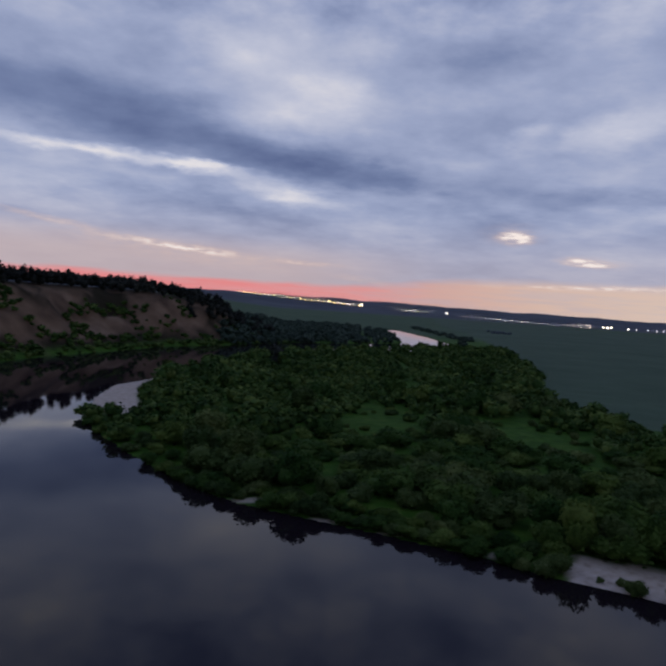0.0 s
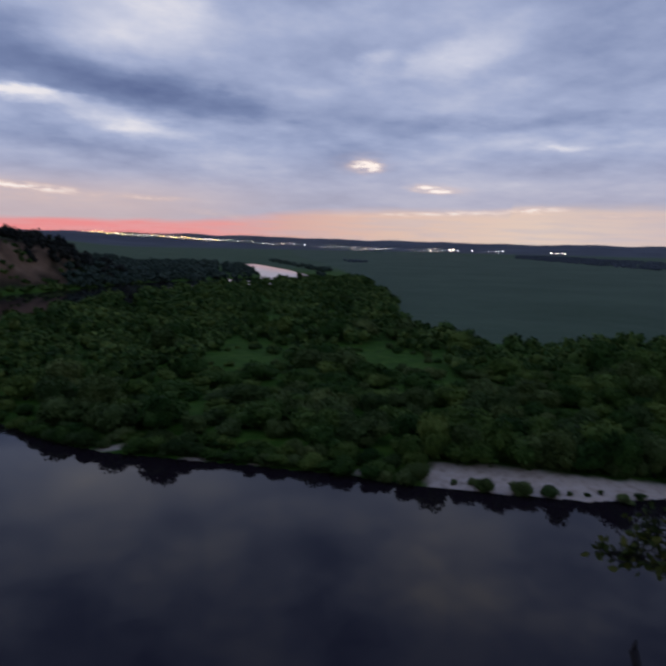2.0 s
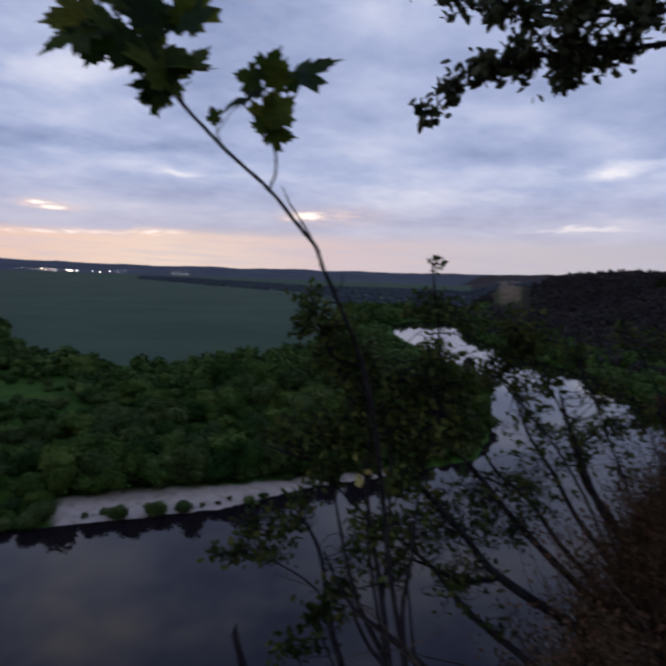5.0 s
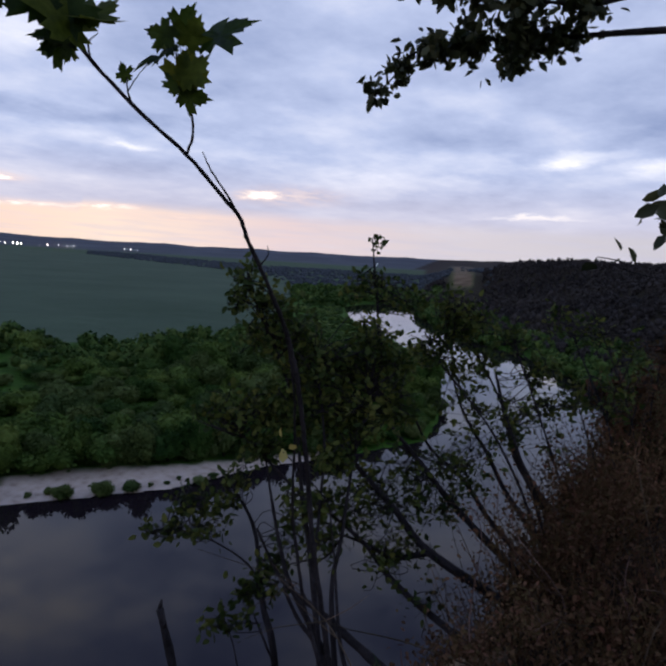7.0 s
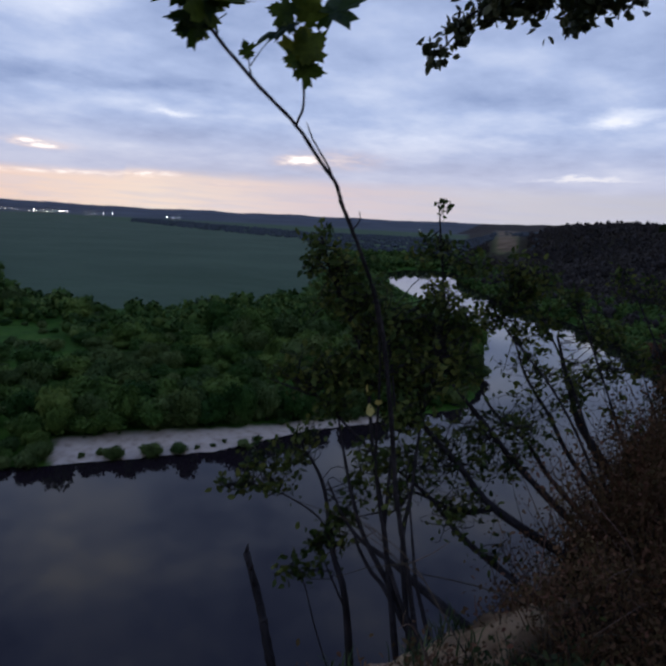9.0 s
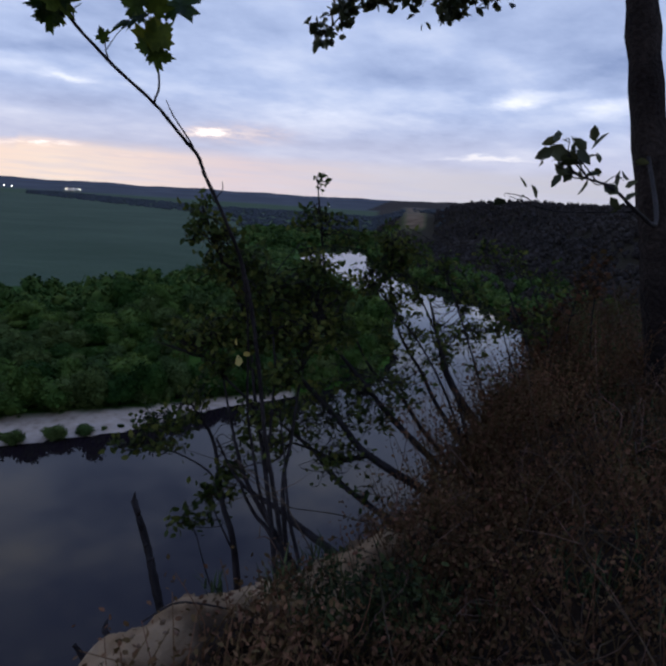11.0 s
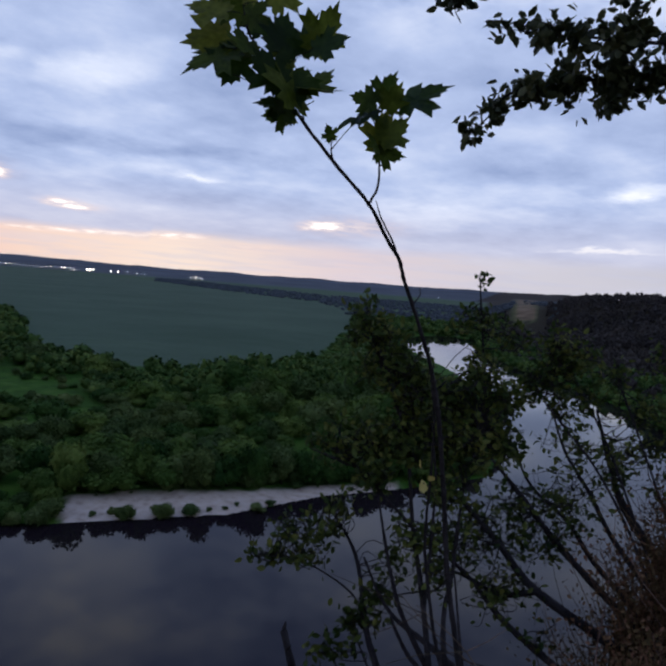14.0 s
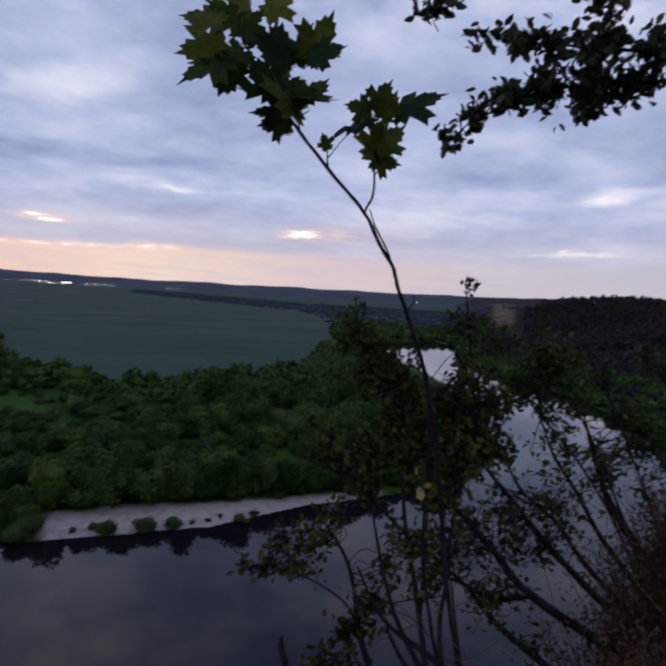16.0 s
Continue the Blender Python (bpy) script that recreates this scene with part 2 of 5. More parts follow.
maple = material("maple_leaves", ((0.032, 0.05, 0.006), (0.06, 0.088, 0.010), (0.095, 0.125, 0.018)), 0.5, (9.0, 60.0), vary=0.65, translucent=0.5, spec=0.15)
shrub_leaf = material("shrub_leaves", ((0.027, 0.043, 0.009), (0.053, 0.074, 0.015), (0.10, 0.112, 0.026)), 0.65, (4.0, 30.0), vary=0.5, island=True, translucent=0.3, spec=0.12)
bough_leaf = material("bough_leaves", ((0.025, 0.034, 0.012), (0.042, 0.05, 0.018), (0.065, 0.07, 0.028)), 0.55, (4.0, 30.0), vary=0.5, island=True, translucent=0.25, spec=0.3)
yellow_leaf = material("yellowed_leaf", ((0.30, 0.24, 0.05), (0.38, 0.30, 0.08), (0.42, 0.36, 0.12)), 0.6, (8.0, 40.0), translucent=0.3)
litter = material("leaf_litter", ((0.045, 0.025, 0.012), (0.082, 0.046, 0.022), (0.15, 0.088, 0.042)), 0.95, (0.8, 6.0), vary=0.35, island=True, spec=0.05)
weed_leaf = material("weed_leaves", ((0.018, 0.026, 0.007), (0.034, 0.045, 0.012), (0.07, 0.084, 0.03)), 0.8, (1.5, 20.0), vary=0.5, island=True, translucent=0.15)
sand_clod = material("sandy_clods", ((0.08, 0.05, 0.028), (0.18, 0.115, 0.064), (0.28, 0.19, 0.11)), 0.95, (3.0, 30.0), bump=0.6, vary=0.25, island=True)
grass_blade = material("grass_blades", ((0.03, 0.05, 0.018), (0.05, 0.075, 0.026), (0.08, 0.09, 0.04)), 0.8, (2.0, 20.0), vary=0.5, island=True, translucent=0.2)
metal = material("lamp_pole_metal", ((0.15, 0.15, 0.15), (0.2, 0.2, 0.2)), 0.5, (1.0, 8.0), metal=0.6)

# water
water_mat = bpy.data.materials.new("river_water")
water_mat.use_nodes = True
nt = water_mat.node_tree
b = nt.nodes["Principled BSDF"]
b.inputs["Base Color"].default_value = (0.012, 0.0078, 0.0105, 1)
b.inputs["Roughness"].default_value = 0.03
b.inputs["IOR"].default_value = 1.272
geo = nt.nodes.new("ShaderNodeNewGeometry")
rip = nt.nodes.new("ShaderNodeTexNoise")
rip.inputs["Scale"].default_value, rip.inputs["Detail"].default_value = 0.5, 4
nt.links.new(geo.outputs["Position"], rip.inputs["Vector"])
bp = nt.nodes.new("ShaderNodeBump")
bp.inputs["Strength"].default_value, bp.inputs["Distance"].default_value = 0.08, 0.05
nt.links.new(rip.outputs["Fac"], bp.inputs["Height"])
nt.links.new(bp.outputs[0], b.inputs["Normal"])

# ground: meadow, crop field, sand and bare earth, laid out by the land's own attributes
ground_mat = bpy.data.materials.new("land")
ground_mat.use_nodes = True
nt = ground_mat.node_tree
b = nt.nodes["Principled BSDF"]
b.inputs["Roughness"].default_value, b.inputs["Specular IOR Level"].default_value = 0.95, 0.1
geo = nt.nodes.new("ShaderNodeNewGeometry")


def gnoise(scale, detail=5):
    n = nt.nodes.new("ShaderNodeTexNoise")
    n.inputs["Scale"].default_value, n.inputs["Detail"].default_value = scale, detail
    nt.links.new(geo.outputs["Position"], n.inputs["Vector"])
    return n.outputs["Fac"]


def gramp(fac, stops):
    n = nt.nodes.new("ShaderNodeValToRGB")
    el = n.color_ramp.elements
    while len(el) < len(stops):
        el.new(0.5)
    for e, (p, c) in zip(el, stops):
        e.position, e.color = p, (*c, 1)
    nt.links.new(fac, n.inputs[0])
    return n.outputs[0]


def gmix(fac, a, c):
    n = nt.nodes.new("ShaderNodeMix")
    n.data_type = "RGBA"
    nt.links.new(fac, n.inputs["Factor"])
    nt.links.new(a, n.inputs[6])
    nt.links.new(c, n.inputs[7])
    return n.outputs[2]


def gattr(name):
    n = nt.nodes.new("ShaderNodeAttribute")
    n.attribute_name = name
    return n.outputs["Fac"]


grass_c = gramp(gnoise(0.3, 8), ((0.3, (0.022, 0.058, 0.005)), (0.5, (0.036, 0.092, 0.008)), (0.7, (0.062, 0.112, 0.014))))
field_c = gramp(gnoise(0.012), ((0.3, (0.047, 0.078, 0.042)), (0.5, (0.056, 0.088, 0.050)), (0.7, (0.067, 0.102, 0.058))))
sand_c = gramp(gnoise(0.7, 6), ((0.3, (0.36, 0.275, 0.205)), (0.45, (0.49, 0.385, 0.295)), (0.7, (0.57, 0.465, 0.37))))
bare_c = gramp(gnoise(0.06), ((0.3, (0.085, 0.05, 0.030)), (0.5, (0.16, 0.097, 0.058)), (0.7, (0.24, 0.152, 0.095))))
# brown soil, its colour darkened in place of shade from surrounding trees
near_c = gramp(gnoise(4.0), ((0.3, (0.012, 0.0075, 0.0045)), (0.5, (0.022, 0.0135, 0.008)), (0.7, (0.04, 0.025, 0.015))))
ledge_c = gramp(gnoise(4.5, 9), ((0.3, (0.11, 0.066, 0.035)), (0.42, (0.235, 0.153, 0.084)), (0.56, (0.30, 0.202, 0.115)), (0.7, (0.37, 0.258, 0.152))))
# ridge land: its blue-grey is painted haze, not soil
ridge_haze_c = gramp(gnoise(0.004), ((0.35, (0.058, 0.066, 0.078)), (0.5, (0.066, 0.075, 0.088)), (0.65, (0.085, 0.094, 0.108))))
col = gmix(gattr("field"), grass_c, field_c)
col = gmix(gattr("ridge"), col, ridge_haze_c)
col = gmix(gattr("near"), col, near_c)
col = gmix(gattr("bare"), col, bare_c)
col = gmix(gattr("ledge"), col, ledge_c)
col = gmix(gattr("sand"), col, sand_c)
nt.links.new(col, b.inputs["Base Color"])
bp = nt.nodes.new("ShaderNodeBump")
bp.inputs["Strength"].default_value, bp.inputs["Distance"].default_value = 0.8, 0.08
nt.links.new(gnoise(9.0, 9), bp.inputs["Height"])
nt.links.new(bp.outputs[0], b.inputs["Normal"])


# ---- mesh helpers ----
def mesh_of(name, V, F, mats, attrs=None, smooth=False, slots=None):
    """A mesh from arrays of corners and triangles."""
    me = bpy.data.meshes.new(name)
    V, F = np.asarray(V, np.float32), np.asarray(F, np.int32)
    k = F.shape[1]
    me.vertices.add(len(V))
    me.vertices.foreach_set("co", V.ravel())
    me.loops.add(F.size)
    me.loops.foreach_set("vertex_index", F.ravel())
    me.polygons.add(len(F))
    me.polygons.foreach_set("loop_start", np.arange(0, F.size, k, dtype=np.int32))
    if slots is not None:
        me.polygons.foreach_set("material_index", np.asarray(slots, np.int32))
    for m in mats if isinstance(mats, (list, tuple)) else [mats]:
        me.materials.append(m)
    for key, val in (attrs or {}).items():
        a = me.attributes.new(key, "FLOAT", "POINT")
        a.data.foreach_set("value", np.asarray(val, np.float32))
    me.update(calc_edges=True)
    me.validate()
    if smooth:
        me.polygons.foreach_set("use_smooth", np.ones(len(F), bool))
    return me


def part(name, mesh, parent=None, label=""):
    ob = new(name, mesh)
    ob.parent = parent
    if label:
        tagged(ob, label)
    return ob


def thing(name, at, label, category, group="", kind=""):
    ob = new(name)
    ob.location = at
    ob.empty_display_size = 0.1
    return tagged(ob, label, category, group, kind)


def joined(parts):
    """Several (V, F) put into one."""
    Vs, Fs, n = [], [], 0
    for V, F in parts:
        Vs.append(V)
        Fs.append(np.asarray(F) + n)
        n += len(V)
    return np.concatenate(Vs), np.concatenate(Fs)


def tube(points, radii, sides=6):
    """A tapering tube along points, closed at both ends."""
    P, n = np.asarray(points, float), len(points)
    T = np.gradient(P, axis=0)
    T /= np.linalg.norm(T, axis=1, keepdims=True) + 1e-9
    ref = np.array([0.31, 0.95, 0.1]) if abs(T[0][2]) > 0.8 else np.array([0, 0, 1.0])
    A = np.cross(T, ref)
    A /= np.linalg.norm(A, axis=1, keepdims=True) + 1e-9
    B = np.cross(T, A)
    th = np.linspace(0, 2 * np.pi, sides, endpoint=False)
    R = np.asarray(radii, float)[:, None, None]
    V = (P[:, None] + R * (np.cos(th)[None, :, None] * A[:, None] + np.sin(th)[None, :, None] * B[:, None])).reshape(-1, 3)
    i, j = np.meshgrid(np.arange(n - 1), np.arange(sides), indexing="ij")
    a, c = i * sides + j, i * sides + (j + 1) % sides
    F = np.concatenate([np.stack([a, c, c + sides], -1).reshape(-1, 3), np.stack([a, c + sides, a + sides], -1).reshape(-1, 3)])
    caps = []
    for j in range(1, sides - 1):
        caps += [(0, j + 1, j), ((n - 1) * sides, (n - 1) * sides + j, (n - 1) * sides + j + 1)]
    return V, np.concatenate([F, np.array(caps)])


def spline(points, steps=6):
    """A smooth run through the points."""
    P = np.asarray(points, float)
    Q = np.vstack([2 * P[0] - P[1], P, 2 * P[-1] - P[-2]])
    outp = []
    for k in range(1, len(Q) - 2):
        for s in np.arange(steps) / steps:
            a, b_, c, d = Q[k - 1], Q[k], Q[k + 1], Q[k + 2]
            outp.append(0.5 * (2 * b_ + (c - a) * s + (2 * a - 5 * b_ + 4 * c - d) * s**2 + (3 * b_ - a - 3 * c + d) * s**3))
    outp.append(P[-1])
    return np.array(outp)


def turned(V, R, at, size=1.0):
    return V * size @ np.asarray(R).T + np.asarray(at)


def random_turn(rng, up=0.0):
    """A random turn; up: how much its z axis is drawn upright."""
    a, b_, c, d, e, f = rng.normal(size=6).tolist()
    n = math.sqrt(a * a + b_ * b_ + c * c) + 1e-9
    a, b_, c = a / n, b_ / n, c / n + up
    n = math.sqrt(a * a + b_ * b_ + c * c) + 1e-9
    a, b_, c = a / n, b_ / n, c / n
    x, y, z = e * c - f * b_, f * a - d * c, d * b_ - e * a
    n = math.sqrt(x * x + y * y + z * z) + 1e-9
    x, y, z = x / n, y / n, z / n
    return np.array([[x, b_ * z - c * y, a], [y, c * x - a * z, b_], [z, a * y - b_ * x, c]])


ICO = bmesh.new()
bmesh.ops.create_icosphere(ICO, subdivisions=2, radius=1)
ICO_V = np.array([v.co[:] for v in ICO.verts])
ICO_F = np.array([[v.index for v in f.verts] for f in ICO.faces])
ICO.free()
ICO = bmesh.new()
bmesh.ops.create_icosphere(ICO, subdivisions=1, radius=1)
ICO1_V = np.array([v.co[:] for v in ICO.verts])
ICO1_F = np.array([[v.index for v in f.verts] for f in ICO.faces])
ICO.free()


def value_noise(x, y, seed=0):
    """Smooth noise on the plane, -1 to 1."""
    xi, yi = np.floor(x).astype(np.int64), np.floor(y).astype(np.int64)
    fx, fy = x - xi, y - yi
    fx, fy = fx * fx * (3 - 2 * fx), fy * fy * (3 - 2 * fy)

    def h(a, c):
        n = (a * 374761393 + c * 668265263 + seed * 974711) & 0x7FFFFFFF
        n = ((n ^ (n >> 13)) * 1274126177) & 0x7FFFFFFF
        return (n ^ (n >> 16)) % 10007 / 5003.5 - 1

    return (h(xi, yi) * (1 - fx) + h(xi + 1, yi) * fx) * (1 - fy) + (h(xi, yi + 1) * (1 - fx) + h(xi + 1, yi + 1) * fx) * fy


def fbm(x, y, octaves=4, seed=0):
    return sum(value_noise(x * 2**k, y * 2**k, seed + k) / 2**k for k in range(octaves))


def step(v, a, c):
    t = np.clip((v - a) / (c - a), 0, 1)
    return t * t * (3 - 2 * t)


def line_distance(x, y, line):
    """Distance of each point from a run of straight pieces."""
    best = np.full(x.shape, 1e9)
    for (ax, ay), (bx, by) in zip(line[:-1], line[1:]):
        dx, dy = bx - ax, by - ay
        t = np.clip(((x - ax) * dx + (y - ay) * dy) / (dx * dx + dy * dy), 0, 1)
        best = np.minimum(best, np.hypot(x - ax - t * dx, y - ay - t * dy))
    return best


def within(x, y, ring):
    inside = np.zeros(x.shape, bool)
    for (ax, ay), (bx, by) in zip(ring, ring[1:] + ring[:1]):
        cross = ((ay > y) != (by > y)) & (x < (bx - ax) * (y - ay) / (by - ay + 1e-12) + ax)
        inside ^= cross
    return inside


# ---- the lie of the land ----
# the river's inner bank, round the wooded spit, and its outer bank, under the bluffs
INNER = [(96, 1010), (119, 805), (123, 630), (95, 560), (30, 490), (-35, 410), (-60, 330), (-71, 258), (-79, 233), (-75, 203), (-66, 168), (-43, 136),
         (-26, 116), (-15, 107), (3, 99), (21, 91), (33, 83.5), (54, 74.5), (72, 73), (82, 69.5), (107, 64), (128, 73), (160, 97), (205, 128), (248, 176),
         (270, 206), (300, 240), (325, 263), (338, 273)]
OUTER = [(86, 1010), (79, 800), (72, 640), (20, 580), (-40, 525), (-69, 470), (-106, 418), (-139, 307), (-143, 282), (-150, 220), (-140, 150), (-110, 90),
         (-60, 45), (-25, 24), (0, 16.95), (4, 17.0), (8, 17.7), (30, 18), (70, 18), (125, 26), (180, 50), (211, 73), (243, 104), (272, 146), (328, 205), (372, 238), (412, 266),
         (424, 294), (398, 305), (350, 287)]
RIVER = INNER + OUTER[::-1]
SANDBAR = [(32, 82), (54, 73), (72, 72), (84, 68), (88, 71), (71, 78.2), (60, 81), (49, 86.8), (37, 91.6)]
SPIT = [(-70, 263), (-82, 233), (-79, 203), (-68, 184), (-53, 165), (-48, 170), (-56, 188), (-62, 207), (-66, 228), (-64, 246)]
CROP = [(205, 900), (160, 610), (121, 372), (92, 268), (97, 205), (114, 196), (152, 197), (199, 211), (300, 300), (480, 420), (730, 690), (830, 830), (930, 1330),
        (860, 2400), (400, 2600), (250, 1500)]


def lie(x, y):
    """Height and surface of the land at points of the plan."""
    r, az = np.hypot(x, y), np.degrees(np.arctan2(x, y))
    wob = fbm(x / 9, y / 9, 3, 5) * 1.2 * step(r, 40, 90)
    d_in, d_out = line_distance(x, y, INNER), line_distance(x, y, OUTER)
    wet = within(x, y, RIVER)
    outer = (d_out < d_in) & ~wet
    h = np.where(wet, -np.minimum(3.0, 0.35 * np.minimum(d_in, d_out)), 0)
    # spit and plain
    plain = 1.3 * step(d_in + wob, 0, 14) + 0.35 * fbm(x / 14, y / 14, 3, 2) * step(d_in, 3, 15)
    h = np.where(~wet & ~outer, plain, h)
    # bluffs along the outer bank
    lip = d_out + (1.4 * np.exp(-(((x + 1.9) / 0.9) ** 2)) - 0.34 * step(x, 1.9, 3.2) + 0.16 * step(x, 3.7, 4.8)) * step(r, 16, 8)
    near = np.interp(lip, [0, 2, 13.9, 14.9, 15.42, 15.7, 17.5, 40], [0, 1.5, 28.5, 31.7, 33.02, 33.26, 33.4, 33.9])
    top_r = np.interp(az, [57.5, 59.2, 60, 62.6, 63.5, 64.1, 66.5, 69.5, 95], [1.5, 16, 26, 28, 29, 36, 39.5, 42, 42])
    right = top_r * np.interp(d_out / 230, [0, 0.06, 0.35, 0.8, 1.0], [0, 0.03, 0.22, 0.9, 1.0])
    top_l = np.interp(az, [-70, -30, -16, -11, -8, -5], [36, 35.5, 35, 28, 12, 1.5])
    gully = 1 + 0.25 * fbm(x / 25, y / 25, 3, 9)
    left = top_l * np.interp(d_out / 62 * gully, [0, 0.08, 0.3, 0.75, 1.0, 3], [0, 0.05, 0.25, 0.86, 1.0, 1.02])
    tr, tl = step(r, 35, 130) * step(az, 40, 58) * step(y, -60, 10), step(r, 110, 210) * step(az, 20, 0) * step(y, -30, 30)
    flat = step(az, -5, 2) * step(az, 57, 50) * step(y, 150, 300)
    far_off = step(r, 120, 220) * step(y, -10, 40)
    bluff = (near * (1 - far_off) + 1.5 * far_off) * (1 - tr) * (1 - tl) + right * tr + left * tl * (1 - tr)
    bluff = bluff * (1 - flat) + 1.5 * step(d_out, 0, 10) * flat
    h = np.where(outer, bluff, h)
    # ridge that closes the view
    rise = np.interp(az, [-60, -10, 0, 8, 25, 45, 55, 65, 90], [0.55, 0.55, 0.5, 0.4, 0.2, 0.24, 0.36, 0.5, 0.5])
    ridge_top = 35 + 4500 * np.tan(np.radians(rise)) + 5 * fbm(az / 2.5, az * 0 + 3, 4, 3)
    up = step(r, 3000, 4500)
    h = h + (ridge_top - h) * up * np.where((y > -500), 1, 0.6)
    # lumps on the bluff's top
    h = h + np.where(outer & (r < 30), (0.09 * fbm(x * 1.3, y * 1.3, 4, 21) + 0.035 * fbm(x * 6, y * 6, 3, 4)) * step(r, 0.2, 1.5), 0)
    edge = d_in
    nz = fbm(x / 3, y / 3, 3, 11)
    sand = np.zeros_like(x)
    for ring in (SANDBAR, SPIT):
        dd = line_distance(x, y, ring + ring[:1])
        sand = np.maximum(sand, step(np.where(within(x, y, ring), dd, -dd) + 0.7 * nz, -0.6, 0.6))
    for px, py, pw, ph in ((-12, 108.5, 3.2, 1.2), (2, 101, 3.5, 0.9), (26.5, 90.5, 2, 1.2), (12, 97, 3, 0.7), (99, 161, 2.6, 5)):
        sand = np.maximum(sand, 0.8 * step(np.hypot((x - px) / pw, (y - py) / ph) + 0.3 * nz, 1.2, 0.8))
    patch = step(az, 59.8, 60.3) * step(az, 62.1, 61.6) * step(h + 2.5 * nz, 13, 16) * step(h + 2 * nz, 29, 26.5) * outer * (r > 380)
    ctop = top_l * 0.98
    bare = tl * outer * step(h + 4 * fbm(x / 12, y / 12, 3, 31), 4, 9) * step(h, ctop + 1, ctop - 3) * step(fbm(x / 22, y / 22, 3, 33) + 0.75, 0.0, 0.4) * step(az, -8.5, -10.5)
    bare = np.maximum(0.85 * bare, 0.9 * patch)
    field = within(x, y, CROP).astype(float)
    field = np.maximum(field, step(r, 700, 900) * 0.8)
    # where the land takes on the painted haze colour
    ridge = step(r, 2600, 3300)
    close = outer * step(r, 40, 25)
    ledge = close * step(d_out + 0.16 * fbm(x * 2.5, y * 2.5, 3, 8), 16.08, 15.92) * step(x + 0.3 * fbm(x * 3, y * 3, 2, 18), 3.2, 2.8)
    h = h + ledge * (0.06 * fbm(x * 2.6, y * 2.6, 2, 51) + 0.035 * np.abs(fbm(x * 6, y * 6, 3, 53)) + 0.012 * fbm(x * 17, y * 17, 2, 52)) * step(d_out, 14.6, 15.1)
    # dark soil colour on the bluff's top and the wooded slopes
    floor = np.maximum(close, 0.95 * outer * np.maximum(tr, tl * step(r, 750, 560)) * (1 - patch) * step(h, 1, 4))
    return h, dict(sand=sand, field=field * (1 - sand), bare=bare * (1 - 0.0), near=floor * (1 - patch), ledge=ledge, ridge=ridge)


def heights(x, y):
    return lie(np.asarray(x, float), np.asarray(y, float))[0]


def height(x, y):
    return float(lie(np.array([float(x)]), np.array([float(y)]))[0][0])


def ground_sheet():
    az = np.concatenate([np.arange(-180, -40, 4.0), np.arange(-40, 100, 0.42), np.arange(100, 180, 4.0)])
    r = np.concatenate([[0.002, 0.3, 0.6], np.arange(0.8, 1.2, 0.08), np.arange(1.2, 3.0, 0.025), np.arange(3.0, 6.0, 0.08), np.geomspace(6, 60, 90), np.geomspace(61, 320, 170), np.geomspace(324, 4950, 150)])
    R, A = np.meshgrid(r, np.radians(az), indexing="ij")
    X, Y = R * np.sin(A), R * np.cos(A)
    h, attrs = lie(X.ravel(), Y.ravel())
    n, k = len(az), len(r)
    i, j = np.meshgrid(np.arange(k - 1), np.arange(n), indexing="ij")
    a, c = i * n + j, i * n + (j + 1) % n
    F = np.stack([a, a + n, c + n, c], -1).reshape(-1, 4)
    me = mesh_of("ground", np.stack([X.ravel(), Y.ravel(), h], 1), F, ground_mat, attrs, smooth=True)
    ob = new("ground", me)
    return tagged(ob, "dusky river plain, sandy banks and high bluff", "ground", kind="structure")


ground_sheet()


def water_sheet():
    xs, ys = np.linspace(-200, 420, 32), np.linspace(5, 1100, 56)
    X, Y = np.meshgrid(xs, ys, indexing="ij")
    i, j = np.meshgrid(np.arange(len(xs) - 1), np.arange(len(ys) - 1), indexing="ij")
    a = i * len(ys) + j
    F = np.stack([a, a + len(ys), a + len(ys) + 1, a + 1], -1).reshape(-1, 4)
    me = mesh_of("water", np.stack([X.ravel(), Y.ravel(), 0 * X.ravel()], 1), F, water_mat)
    tagged(new("water", me), "calm dark river mirroring the evening sky", "water", kind="structure")


water_sheet()


